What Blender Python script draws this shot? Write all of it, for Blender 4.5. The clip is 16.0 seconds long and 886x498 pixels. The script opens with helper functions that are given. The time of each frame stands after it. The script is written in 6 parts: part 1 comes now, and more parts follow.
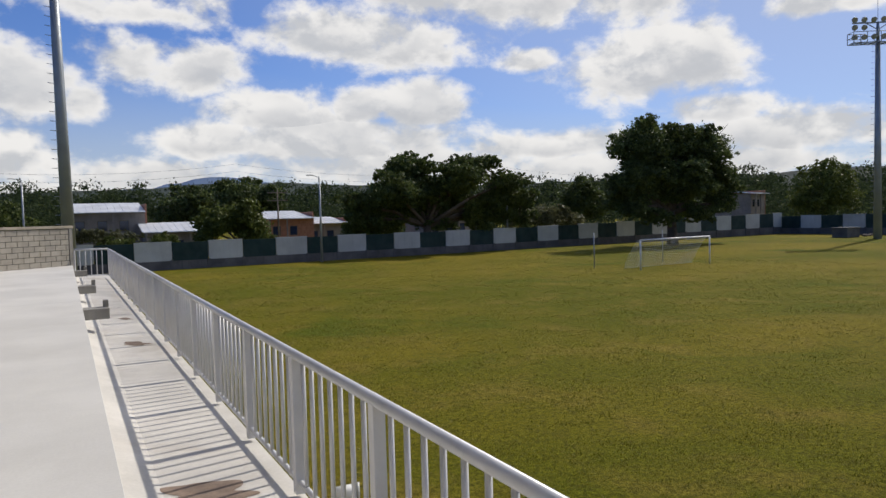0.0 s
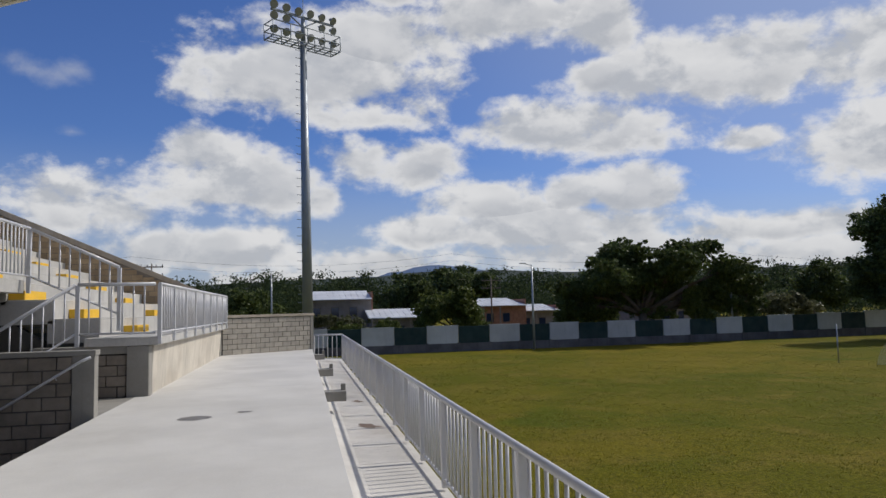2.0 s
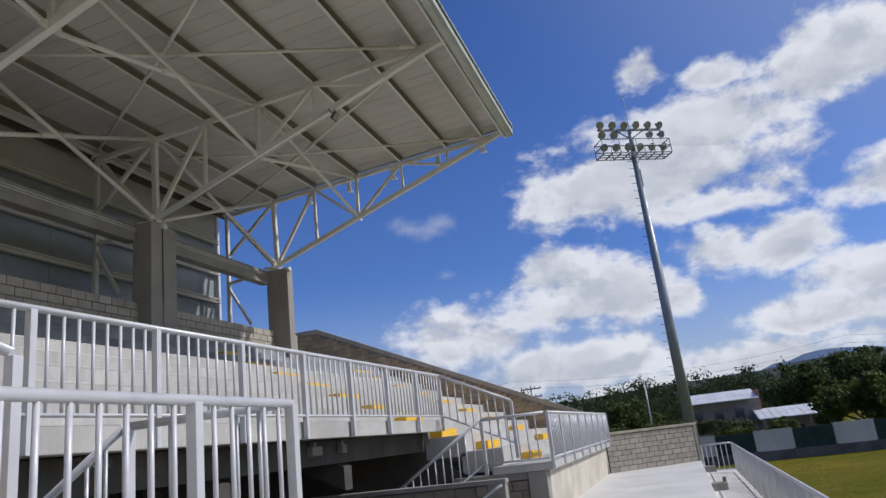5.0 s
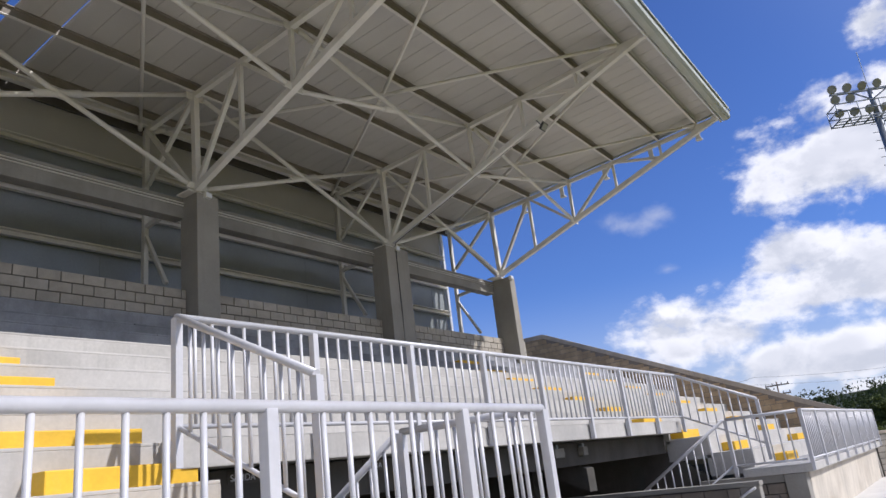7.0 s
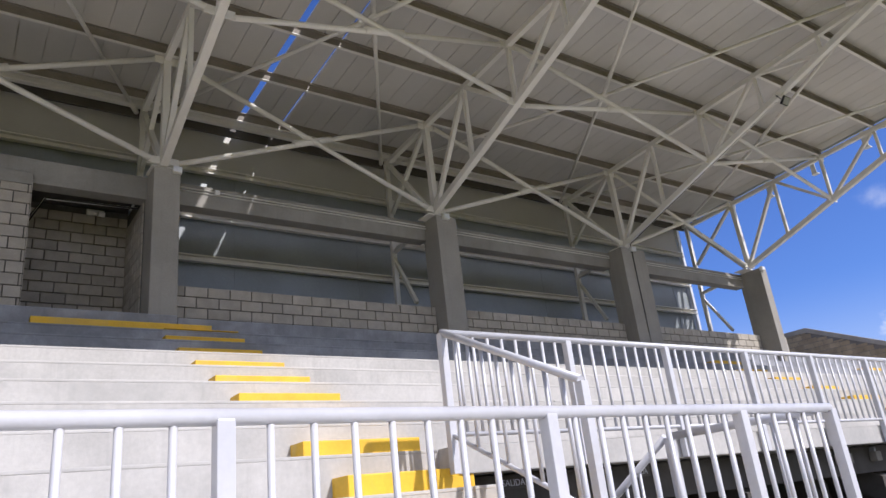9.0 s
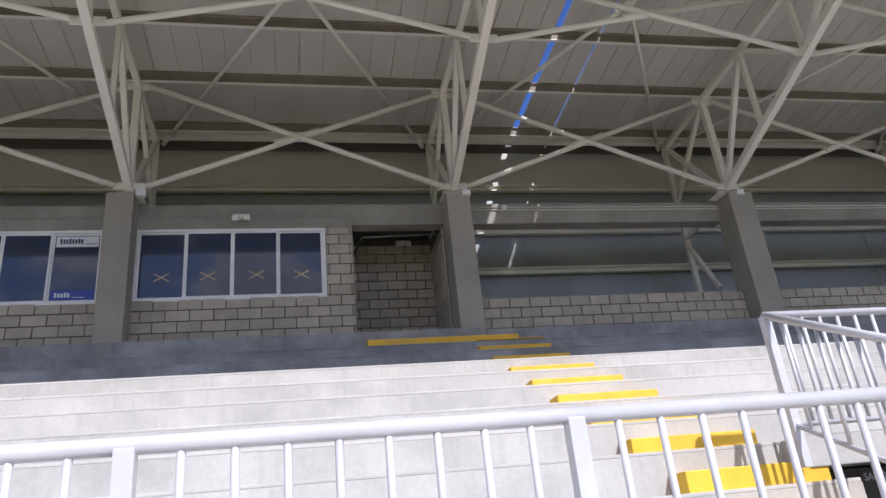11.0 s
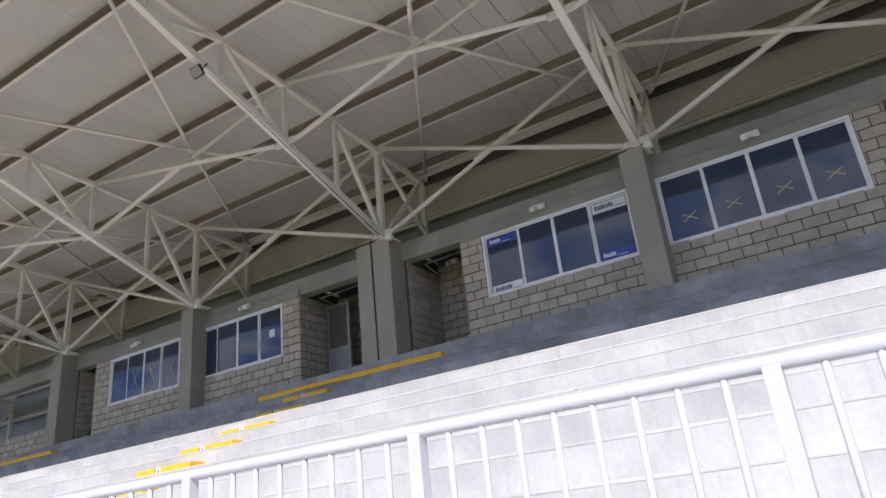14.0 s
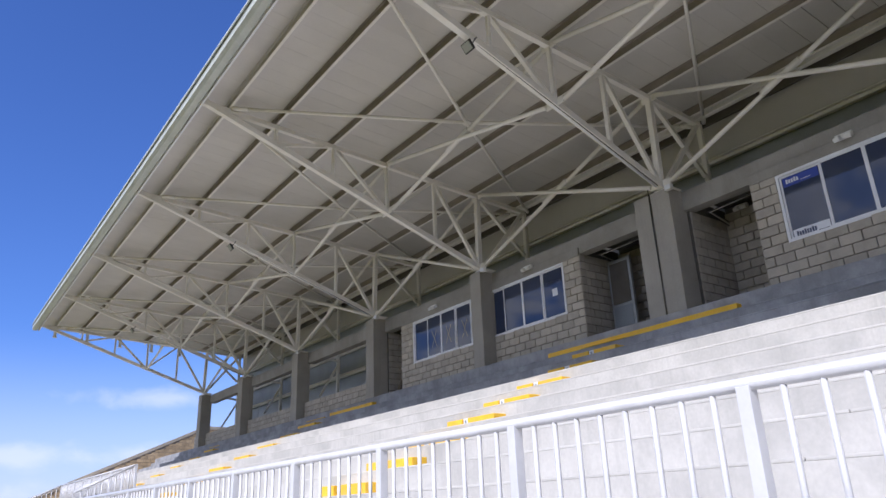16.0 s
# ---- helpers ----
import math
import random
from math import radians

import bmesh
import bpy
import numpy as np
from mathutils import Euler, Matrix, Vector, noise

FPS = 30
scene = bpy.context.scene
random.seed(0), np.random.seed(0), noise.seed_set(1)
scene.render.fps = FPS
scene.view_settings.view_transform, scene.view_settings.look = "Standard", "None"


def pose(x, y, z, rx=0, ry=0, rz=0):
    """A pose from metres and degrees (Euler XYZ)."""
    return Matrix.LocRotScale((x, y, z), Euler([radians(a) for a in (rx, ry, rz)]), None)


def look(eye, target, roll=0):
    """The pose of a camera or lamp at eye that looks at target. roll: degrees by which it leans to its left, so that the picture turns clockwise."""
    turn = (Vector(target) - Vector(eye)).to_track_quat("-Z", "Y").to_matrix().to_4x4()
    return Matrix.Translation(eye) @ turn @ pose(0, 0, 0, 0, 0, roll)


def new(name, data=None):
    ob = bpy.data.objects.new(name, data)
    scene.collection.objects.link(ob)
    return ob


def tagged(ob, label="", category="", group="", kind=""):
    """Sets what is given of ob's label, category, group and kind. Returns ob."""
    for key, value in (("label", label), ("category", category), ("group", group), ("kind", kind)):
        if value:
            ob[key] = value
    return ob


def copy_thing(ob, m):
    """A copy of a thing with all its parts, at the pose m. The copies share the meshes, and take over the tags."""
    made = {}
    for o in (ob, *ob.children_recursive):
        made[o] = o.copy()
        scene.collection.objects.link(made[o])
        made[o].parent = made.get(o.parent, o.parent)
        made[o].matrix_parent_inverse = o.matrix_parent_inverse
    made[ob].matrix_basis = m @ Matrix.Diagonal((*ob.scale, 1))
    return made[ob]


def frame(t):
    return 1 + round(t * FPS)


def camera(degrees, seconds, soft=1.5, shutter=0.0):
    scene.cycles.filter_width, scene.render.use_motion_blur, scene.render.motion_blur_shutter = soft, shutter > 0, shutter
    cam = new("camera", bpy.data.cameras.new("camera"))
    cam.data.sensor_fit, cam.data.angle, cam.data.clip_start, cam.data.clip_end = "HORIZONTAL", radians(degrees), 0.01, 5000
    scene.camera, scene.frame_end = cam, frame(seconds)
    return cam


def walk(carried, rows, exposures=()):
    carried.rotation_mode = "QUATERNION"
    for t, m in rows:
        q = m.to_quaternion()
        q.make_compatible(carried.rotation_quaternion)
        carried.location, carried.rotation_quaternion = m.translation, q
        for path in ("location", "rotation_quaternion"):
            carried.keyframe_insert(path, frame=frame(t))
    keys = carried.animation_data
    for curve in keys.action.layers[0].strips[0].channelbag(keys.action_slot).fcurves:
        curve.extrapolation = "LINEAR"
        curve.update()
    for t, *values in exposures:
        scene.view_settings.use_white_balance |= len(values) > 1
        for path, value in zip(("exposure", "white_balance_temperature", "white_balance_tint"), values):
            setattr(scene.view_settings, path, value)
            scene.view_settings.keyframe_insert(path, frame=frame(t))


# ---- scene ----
cam = camera(64.0, 16.0)

PATH = [
    (0, (0.458, -0.914, 1.445), (1.398, 0.849, 1.351), -1.6),
    (0.5, (0.42, -0.999, 1.443), (1.18, 0.85, 1.383), -1.3),
    (1, (0.375, -1.149, 1.493), (0.987, 0.755, 1.468), -0.4),
    (1.5, (0.321, -1.217, 1.52), (0.846, 0.712, 1.565), 0.0),
    (2, (0.267, -1.18, 1.551), (0.659, 0.775, 1.716), -1.4),
    (2.5, (0.321, -1.484, 1.611), (0.544, 0.485, 1.885), -2.5),
    (3, (0.342, -1.815, 1.644), (0.278, 0.146, 2.031), -3.3),
    (3.5, (0.385, -1.963, 1.662), (0.17, -0.03, 2.127), -5.0),
    (4, (0.319, -1.984, 1.698), (-0.005, -0.071, 2.186), -6.0),
    (6.5, (0.325, -2.472, 1.735), (-0.616, -0.809, 2.325), -6.9),
    (7, (0.37, -2.544, 1.721), (-0.705, -0.97, 2.327), -7.0),
    (7.5, (0.372, -2.598, 1.722), (-0.799, -1.102, 2.347), -6.5),
    (8, (0.342, -2.649, 1.719), (-0.941, -1.259, 2.368), -6.1),
    (8.5, (0.324, -2.692, 1.717), (-1.083, -1.44, 2.388), -6.3),
    (11, (0.313, -2.908, 1.705), (-1.485, -2.505, 2.482), -6.0),
    (11.5, (0.33, -2.923, 1.701), (-1.507, -2.828, 2.487), -6.0),
    (12, (0.37, -2.912, 1.687), (-1.457, -3.089, 2.481), -5.0),
    (12.5, (0.442, -2.92, 1.678), (-1.344, -3.355, 2.465), -5.1),
    (13, (0.489, -2.991, 1.687), (-1.247, -3.593, 2.478), -6.2),
    (13.5, (0.531, -3.103, 1.679), (-1.139, -3.868, 2.47), -6.4),
    (14, (0.594, -3.173, 1.656), (-1.01, -4.106, 2.403), -6.2),
    (14.5, (0.604, -3.222, 1.664), (-0.923, -4.278, 2.406), -4.6),
    (15, (0.71, -3.221, 1.651), (-0.699, -4.432, 2.39), -2.9),
    (15.5, (0.76, -3.257, 1.645), (-0.493, -4.641, 2.363), -2.0),
    (16, (0.769, -3.283, 1.638), (-0.349, -4.79, 2.328), -2.3),
]
EXPOSURES = [(0, -0.57, 6650, 10), (1.5, -0.74, 6500, 10), (2.5, -0.90, 6300, 11), (4, -0.86, 6000, 12), (6.5, -0.42, 6050, 15), (8, -0.18, 6050, 17), (11, 0.0, 5900, 18), (13.5, 0.10, 5850, 17), (16, 0.0, 5800, 17)]
walk(cam, [(t, look(eye, target, roll)) for t, eye, target, roll in PATH], EXPOSURES)

# ---- world, sun ----
SUN_DIR = Vector((1.0, 0.38, 0.985)).normalized()
SUN_EL = math.asin(SUN_DIR.z)
SUN_AZ = math.atan2(SUN_DIR.x, SUN_DIR.y)
sun_data = bpy.data.lights.new("sun", "SUN")
sun_data.energy, sun_data.angle, sun_data.color = 4.9, radians(0.75), (1.0, 0.95, 0.87)
sun = new("sun", sun_data)
sun.matrix_world = look((60, 15, 60), Vector((60, 15, 60)) - SUN_DIR)


class Nodes:
    """A small builder for node trees."""

    def __init__(self, tree):
        self.tree = tree
        tree.nodes.clear()

    def add(self, kind, **values):
        node = self.tree.nodes.new(kind)
        for key, value in values.items():
            if key in node.inputs:
                node.inputs[key].default_value = value
        return node

    def link(self, a, b):
        self.tree.links.new(a, b)

    def math(self, op, a, b=None, c=None, clamp=False):
        node = self.tree.nodes.new("ShaderNodeMath")
        node.operation, node.use_clamp = op, clamp
        for n, v in enumerate((a, b, c)):
            if v is None:
                continue
            if isinstance(v, (int, float)):
                node.inputs[n].default_value = v
            else:
                self.link(v, node.inputs[n])
        return node.outputs[0]

    def vmath(self, op, a, b=None):
        node = self.tree.nodes.new("ShaderNodeVectorMath")
        node.operation = op
        for n, v in enumerate((a, b)):
            if v is None:
                continue
            if isinstance(v, (tuple, list)):
                node.inputs[n].default_value = v
            else:
                self.link(v, node.inputs[n])
        return node

    def noise(self, vector, scale, detail=4.0, rough=0.55, distort=0.0):
        node = self.tree.nodes.new("ShaderNodeTexNoise")
        node.inputs["Scale"].default_value = scale
        node.inputs["Detail"].default_value = detail
        node.inputs["Roughness"].default_value = rough
        node.inputs["Distortion"].default_value = distort
        if vector is not None:
            self.link(vector, node.inputs["Vector"])
        return node.outputs["Fac"]

    def ramp(self, value, lo, hi, a=0.0, b=1.0):
        node = self.tree.nodes.new("ShaderNodeMapRange")
        node.interpolation_type = "SMOOTHSTEP"
        self.link(value, node.inputs["Value"])
        node.inputs["From Min"].default_value, node.inputs["From Max"].default_value = lo, hi
        node.inputs["To Min"].default_value, node.inputs["To Max"].default_value = a, b
        return node.outputs["Result"]

    def mix(self, fac, a, b, blend="MIX"):
        node = self.tree.nodes.new("ShaderNodeMix")
        node.data_type, node.blend_type = "RGBA", blend
        for socket, v in ((node.inputs[0], fac), (node.inputs[6], a), (node.inputs[7], b)):
            if isinstance(v, (int, float)):
                socket.default_value = v
            elif isinstance(v, (tuple, list)):
                socket.default_value = (*v[:3], 1.0)
            else:
                self.link(v, socket)
        return node.outputs[2]


def build_sky():
    world = bpy.data.worlds.new("sky")
    scene.world = world
    world.use_nodes = True
    n = Nodes(world.node_tree)
    out = n.add("ShaderNodeOutputWorld")
    sky = n.add("ShaderNodeTexSky")
    sky.sky_type, sky.sun_disc = "NISHITA", False
    sky.sun_elevation, sky.sun_rotation = SUN_EL, SUN_AZ
    sky.air_density, sky.dust_density, sky.ozone_density = 1.0, 0.35, 3.0
    coord = n.add("ShaderNodeTexCoord")
    way = n.vmath("NORMALIZE", coord.outputs["Generated"]).outputs["Vector"]
    split = n.add("ShaderNodeSeparateXYZ")
    n.link(way, split.inputs[0])
    up = n.math("MAXIMUM", split.outputs["Z"], 0.0)
    # heading round the horizon and height, in degrees
    head = n.math("MULTIPLY", n.math("ARCTAN2", split.outputs["X"], split.outputs["Y"]), 57.2958)
    high = n.math("MULTIPLY", n.math("ARCSINE", split.outputs["Z"]), 57.2958)
    squash = n.vmath("MULTIPLY", way, (1.0, 1.0, 1.5)).outputs["Vector"]
    lit = n.vmath("ADD", squash, (0.010, 0.0, 0.034)).outputs["Vector"]
    lumps, lumps_lit = n.noise(squash, 11.0, 9.0, 0.56, 0.15), n.noise(lit, 11.0, 9.0, 0.56, 0.15)
    broad = n.noise(squash, 3.2, 4.0, 0.5)
    body = None
    for h, e, w, t in HIGH_CLOUDS + LOW_CLOUDS:
        dx = n.math("DIVIDE", n.math("SUBTRACT", head, h), w)
        rise = n.math("SUBTRACT", high, e)
        # flat below, heaped above
        dy = n.math("MAXIMUM", n.math("DIVIDE", rise, t * 1.1), n.math("DIVIDE", rise, -t * 0.9))
        r2 = n.math("ADD", n.math("MULTIPLY", dx, dx), n.math("MULTIPLY", dy, dy))
        blob = n.math("SUBTRACT", 1.0, n.math("SQRT", r2))
        low = n.math("SUBTRACT", 0.2, n.math("DIVIDE", rise, t))
        if body is None:
            body, under = blob, low
        else:
            first = n.math("GREATER_THAN", blob, body)
            under = n.math("ADD", n.math("MULTIPLY", first, low), n.math("MULTIPLY", n.math("SUBTRACT", 1.0, first), under))
            body = n.math("MAXIMUM", body, blob)
    body = n.math("MINIMUM", n.math("ADD", body, 0.10), 0.6)
    # to the east the cover goes on by chance
    east = n.math("MULTIPLY", n.ramp(head, 58.0, 75.0), n.ramp(head, 150.0, 170.0, 1.0, 0.0))
    chance = n.math("SUBTRACT", n.math("MULTIPLY", n.math("SUBTRACT", broad, 0.42), n.math("MULTIPLY", east, 4.0)), n.math("SUBTRACT", 1.1, n.math("MULTIPLY", east, 1.1)))
    body = n.math("MAXIMUM", body, chance)
    edge = n.math("ADD", body, n.math("MULTIPLY", n.math("SUBTRACT", lumps, 0.5), 2.6))
    fine = n.noise(squash, 34.0, 7.0, 0.62)
    edge = n.math("ADD", edge, n.math("MULTIPLY", n.math("SUBTRACT", fine, 0.5), 0.8))
    cover = n.ramp(edge, -0.22, 0.46)
    relief = n.ramp(n.math("SUBTRACT", lumps, lumps_lit), -0.15, 0.07)
    deep = n.math("MULTIPLY", n.ramp(edge, 0.25, 0.95), n.ramp(under, -0.15, 1.0, 0.08, 1.0))
    # broad billows, lit from above and from the sun's side
    billow, billow_lit = n.noise(squash, 5.0, 3.0, 0.5, 0.3), n.noise(n.vmath("ADD", squash, (0.03, 0.015, 0.07)).outputs["Vector"], 5.0, 3.0, 0.5, 0.3)
    heap = n.ramp(n.math("SUBTRACT", billow, billow_lit), -0.10, 0.14)
    shade = n.mix(relief, (0.84, 0.87, 0.92), (1.32, 1.31, 1.29))
    shade = n.mix(n.math("MULTIPLY", n.math("SUBTRACT", 1.0, heap), n.ramp(edge, 0.2, 0.8, 0.0, 0.6)), shade, (0.84, 0.865, 0.91))
    shade = n.mix(n.math("MULTIPLY", deep, n.ramp(fine, 0.3, 0.7, 0.9, 0.5)), shade, (0.71, 0.735, 0.785))
    haze = n.ramp(up, 0.0, 0.24, 0.75, 0.0)
    # the air is paler towards the sun
    toward = n.vmath("DOT_PRODUCT", way, tuple(SUN_DIR)).outputs["Value"]
    haze = n.math("MAXIMUM", haze, n.ramp(toward, 0.45, 1.0, 0.0, 0.6))
    blue = n.mix(1.0, sky.outputs[0], (0.080, 0.104, 0.162), "MULTIPLY")
    blue = n.mix(haze, blue, (0.72, 0.80, 0.93))
    # thin wisps
    thin = None
    for h, e, w, t in WISPS:
        dx, dy = n.math("DIVIDE", n.math("SUBTRACT", head, h), w), n.math("DIVIDE", n.math("SUBTRACT", high, e), t)
        blob = n.math("SUBTRACT", 0.7, n.math("SQRT", n.math("ADD", n.math("MULTIPLY", dx, dx), n.math("MULTIPLY", dy, dy))))
        thin = blob if thin is None else n.math("MAXIMUM", thin, blob)
    thin = n.ramp(n.math("ADD", thin, n.math("MULTIPLY", n.math("SUBTRACT", lumps, 0.5), 2.6)), 0.0, 0.9, 0.0, 0.5)
    blue = n.mix(thin, blue, (0.95, 0.97, 1.0))
    colour = n.mix(n.math("MULTIPLY", cover, 0.96), blue, shade)
    back = n.add("ShaderNodeBackground", Strength=1.0)
    n.link(colour, back.inputs["Color"])
    n.link(back.outputs[0], out.inputs["Surface"])


# heading (degrees from +y towards +x), height, half width and half depth of the clouds in view
WISPS = [(-18.5, 17.2, 5.2, 1.6), (-16.6, 13.2, 2.2, 1.0), (-174.0, 4.5, 12.0, 1.8), (-165.0, 8.5, 8.0, 1.4), (-178.0, 2.0, 22.0, 1.6), (172.0, 7.0, 9.0, 1.5)]
HIGH_CLOUDS = [
    (1.7, 18.4, 9.6, 3.4), (6.3, 20.9, 6.5, 2.6), (2.0, 25.9, 1.9, 1.3), (16.8, 22.9, 7.3, 2.9), (7.5, 24.6, 2.4, 1.2), (25.0, 21.3, 3.0, 2.3), (20.3, 13.9, 7.0, 1.8),
    (24.4, 17.7, 2.4, 1.3), (7.7, 11.6, 5.6, 2.1), (-7.7, 12.1, 3.5, 1.7), (7.7, 15.7, 4.3, 1.8), (24.2, 13.4, 7.6, 2.1), (33.7, 17.1, 9.9, 2.9), (43.7, 16.5, 6.0, 2.7),
    (42.9, 10.6, 5.7, 2.6), (35.3, 11.9, 2.4, 0.9), (48.0, 11.0, 4.0, 2.5), (57.2, 13.9, 4.7, 1.1), (30.0, 28.0, 7.0, 2.6), (47.0, 24.0, 8.0, 2.2),
]
LOW_CLOUDS = [
    (-4.7, 9.7, 6.9, 2.5), (1.8, 8.7, 1.7, 1.4), (-16.4, 7.7, 4.8, 2.4), (-6.0, 4.6, 8.0, 1.8), (16.0, 8.4, 5.4, 1.8), (21.5, 8.7, 2.8, 1.6), (10.5, 6.1, 5.1, 1.4),
    (4.6, 3.4, 6.1, 1.3), (26.4, 8.7, 3.8, 1.9), (20.1, 5.9, 10.4, 2.0), (36.8, 5.3, 6.8, 1.2), (25.0, 3.8, 14.0, 1.5), (45.0, 3.4, 14.0, 1.3), (2.0, 2.0, 14.0, 1.2), (55.0, 5.2, 6.8, 1.5), (48.6, 7.3, 3.8, 1.1),
    (-17.0, 3.4, 7.0, 1.0),
]
build_sky()


# ---- materials ----
def surface(name, base, rough=0.7, metal=0.0, spots=0.18, scale=1.5, grain=0.12, grain_scale=30.0, bump=0.15, bump_scale=60.0,
            stain=None, stain_amount=0.0, stain_scale=0.6, piece=0.0, streak=0.0, coat=0.0):
    """A painted, mineral or metal surface with blotches, grain, stains and fine relief, in world size."""
    m = bpy.data.materials.new(name)
    m.use_nodes = True
    n = Nodes(m.node_tree)
    out, shader = n.add("ShaderNodeOutputMaterial"), n.add("ShaderNodeBsdfPrincipled", Roughness=rough, Metallic=metal)
    place = n.add("ShaderNodeNewGeometry").outputs["Position"]
    dark = tuple(c * (1 - spots) for c in base)
    light = tuple(min(1, c * (1 + spots * 0.6)) for c in base)
    colour = n.mix(n.ramp(n.noise(place, scale, 5.0, 0.6), 0.3, 0.7), dark, light)
    colour = n.mix(1.0, colour, n.mix(n.noise(place, grain_scale, 3.0, 0.6), (1 - grain,) * 3, (1 + grain,) * 3), "MULTIPLY")
    if stain:
        patch = n.noise(place, stain_scale, 6.0, 0.65, 0.6)
        colour = n.mix(n.math("MULTIPLY", n.ramp(patch, 0.5, 0.72), stain_amount), colour, stain)
    if streak:
        tall = n.vmath("MULTIPLY", place, (7.0, 7.0, 0.35)).outputs["Vector"]
        colour = n.mix(n.math("MULTIPLY", n.ramp(n.noise(tall, 1.0, 4.0, 0.6), 0.5, 0.75), streak), colour, tuple(c * 0.55 for c in base))
    if piece:
        chance = n.add("ShaderNodeObjectInfo").outputs["Random"]
        colour = n.mix(1.0, colour, n.mix(chance, (1 - piece,) * 3, (1 + piece * 0.6,) * 3), "MULTIPLY")
    n.link(colour, shader.inputs["Base Color"])
    relief = n.add("ShaderNodeBump", Strength=bump, Distance=0.01)
    n.link(n.noise(place, bump_scale, 5.0, 0.65), relief.inputs["Height"])
    n.link(relief.outputs[0], shader.inputs["Normal"])
    shine = n.ramp(n.noise(place, scale * 2.3, 4.0), 0.3, 0.7, max(0.03, rough - 0.1), min(1.0, rough + 0.12))
    n.link(shine, shader.inputs["Roughness"])
    if coat:
        shader.inputs["Coat Weight"].default_value = coat
    n.link(shader.outputs[0], out.inputs["Surface"])
    return m


M = {}
M["walk"] = surface("walk_concrete", (0.62, 0.60, 0.56), 0.82, spots=0.10, scale=0.5, grain=0.10, grain_scale=45, stain=(0.42, 0.39, 0.35), stain_amount=0.35, stain_scale=0.35)
M["strip"] = surface("strip_concrete", (0.60, 0.57, 0.52), 0.85, spots=0.16, scale=0.8, stain=(0.36, 0.29, 0.22), stain_amount=0.4, stain_scale=0.5)
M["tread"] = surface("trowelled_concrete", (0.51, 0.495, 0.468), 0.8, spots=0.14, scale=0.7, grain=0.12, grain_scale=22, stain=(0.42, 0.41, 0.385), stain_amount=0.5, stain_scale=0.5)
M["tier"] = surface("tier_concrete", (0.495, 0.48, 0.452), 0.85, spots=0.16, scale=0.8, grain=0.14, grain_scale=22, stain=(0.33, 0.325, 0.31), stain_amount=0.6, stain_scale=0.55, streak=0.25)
M["raw"] = surface("raw_concrete", (0.29, 0.275, 0.245), 0.88, spots=0.18, scale=1.1, stain=(0.24, 0.22, 0.19), stain_amount=0.45, streak=0.2)
M["column"] = surface("column_concrete", (0.33, 0.31, 0.27), 0.85, spots=0.12, scale=0.9, stain=(0.27, 0.25, 0.21), stain_amount=0.35, streak=0.2)
M["retain"] = surface("retaining_concrete", (0.58, 0.53, 0.45), 0.88, spots=0.16, scale=0.9, stain=(0.38, 0.32, 0.25), stain_amount=0.5, streak=0.45)
# passage shade is put into this brown block; gable joints use it too
M["shade_joint_block"] = surface("shade_joint_block", (0.27, 0.23, 0.185), 0.92, spots=0.2, scale=3.0, grain=0.28, grain_scale=120, bump=0.5, bump_scale=160, piece=0.16)
# roof shade and its blue skylight are put into this stained concrete
M["stained"] = surface("shade_stained_concrete", (0.31, 0.315, 0.33), 0.85, spots=0.3, scale=1.4, grain=0.15, stain=(0.17, 0.17, 0.175), stain_amount=0.6, stain_scale=0.8, streak=0.3)
M["brown_block"] = surface("brown_block", (0.47, 0.345, 0.205), 0.92, spots=0.16, scale=3.0, grain=0.28, grain_scale=120, bump=0.5, bump_scale=160, piece=0.18)
M["block"] = surface("concrete_block", (0.44, 0.40, 0.335), 0.92, spots=0.12, scale=4.0, grain=0.28, grain_scale=120, bump=0.5, bump_scale=160, piece=0.13)
M["mortar"] = surface("mortar", (0.105, 0.098, 0.09), 0.95, spots=0.2, scale=6, grain=0.2)
# darkness of the space under the stand is put into this colour
M["under"] = surface("shade_dark_concrete", (0.085, 0.078, 0.068), 0.92, spots=0.25, scale=1.1, stain=(0.05, 0.08, 0.07), stain_amount=0.5, streak=0.3)
M["cap"] = surface("wall_cap", (0.44, 0.38, 0.30), 0.9, spots=0.16, scale=1.6, streak=0.3)
M["steel"] = surface("painted_steel", (0.76, 0.735, 0.67), 0.5, spots=0.06, scale=1.4, grain=0.05, bump=0.04, stain=(0.50, 0.47, 0.41), stain_amount=0.25)
M["web_brown"] = surface("plain_brown", (0.25, 0.22, 0.185), 0.7, spots=0.12, scale=2, bump=0.04)
M["dark_brown"] = surface("dark_brown", (0.10, 0.09, 0.08), 0.6, spots=0.15, scale=1.4, bump=0.04)
M["dirt"] = surface("brown_dirt", (0.22, 0.16, 0.12), 0.95, spots=0.3, scale=5, grain=0.3, bump=0.5)
M["rail"] = surface("silver_rail_paint", (0.61, 0.61, 0.63), 0.38, metal=0.08, spots=0.06, scale=3.0, grain=0.05, bump=0.05, coat=0.15, stain=(0.48, 0.48, 0.49), stain_amount=0.3, stain_scale=4.0)
M["yellow"] = surface("yellow_paint", (0.80, 0.48, 0.03), 0.6, spots=0.12, scale=2.5, grain=0.10, stain=(0.55, 0.40, 0.16), stain_amount=0.4, stain_scale=2.0)
M["clad"] = surface("metal_cladding", (0.30, 0.325, 0.335), 0.5, metal=0.2, spots=0.10, scale=0.7, bump=0.05)
M["roof"] = surface("roof_sheet", (0.54, 0.52, 0.475), 0.55, spots=0.06, scale=0.5, grain=0.05, bump=0.04, stain=(0.45, 0.43, 0.39), stain_amount=0.3, stain_scale=0.7, piece=0.045)
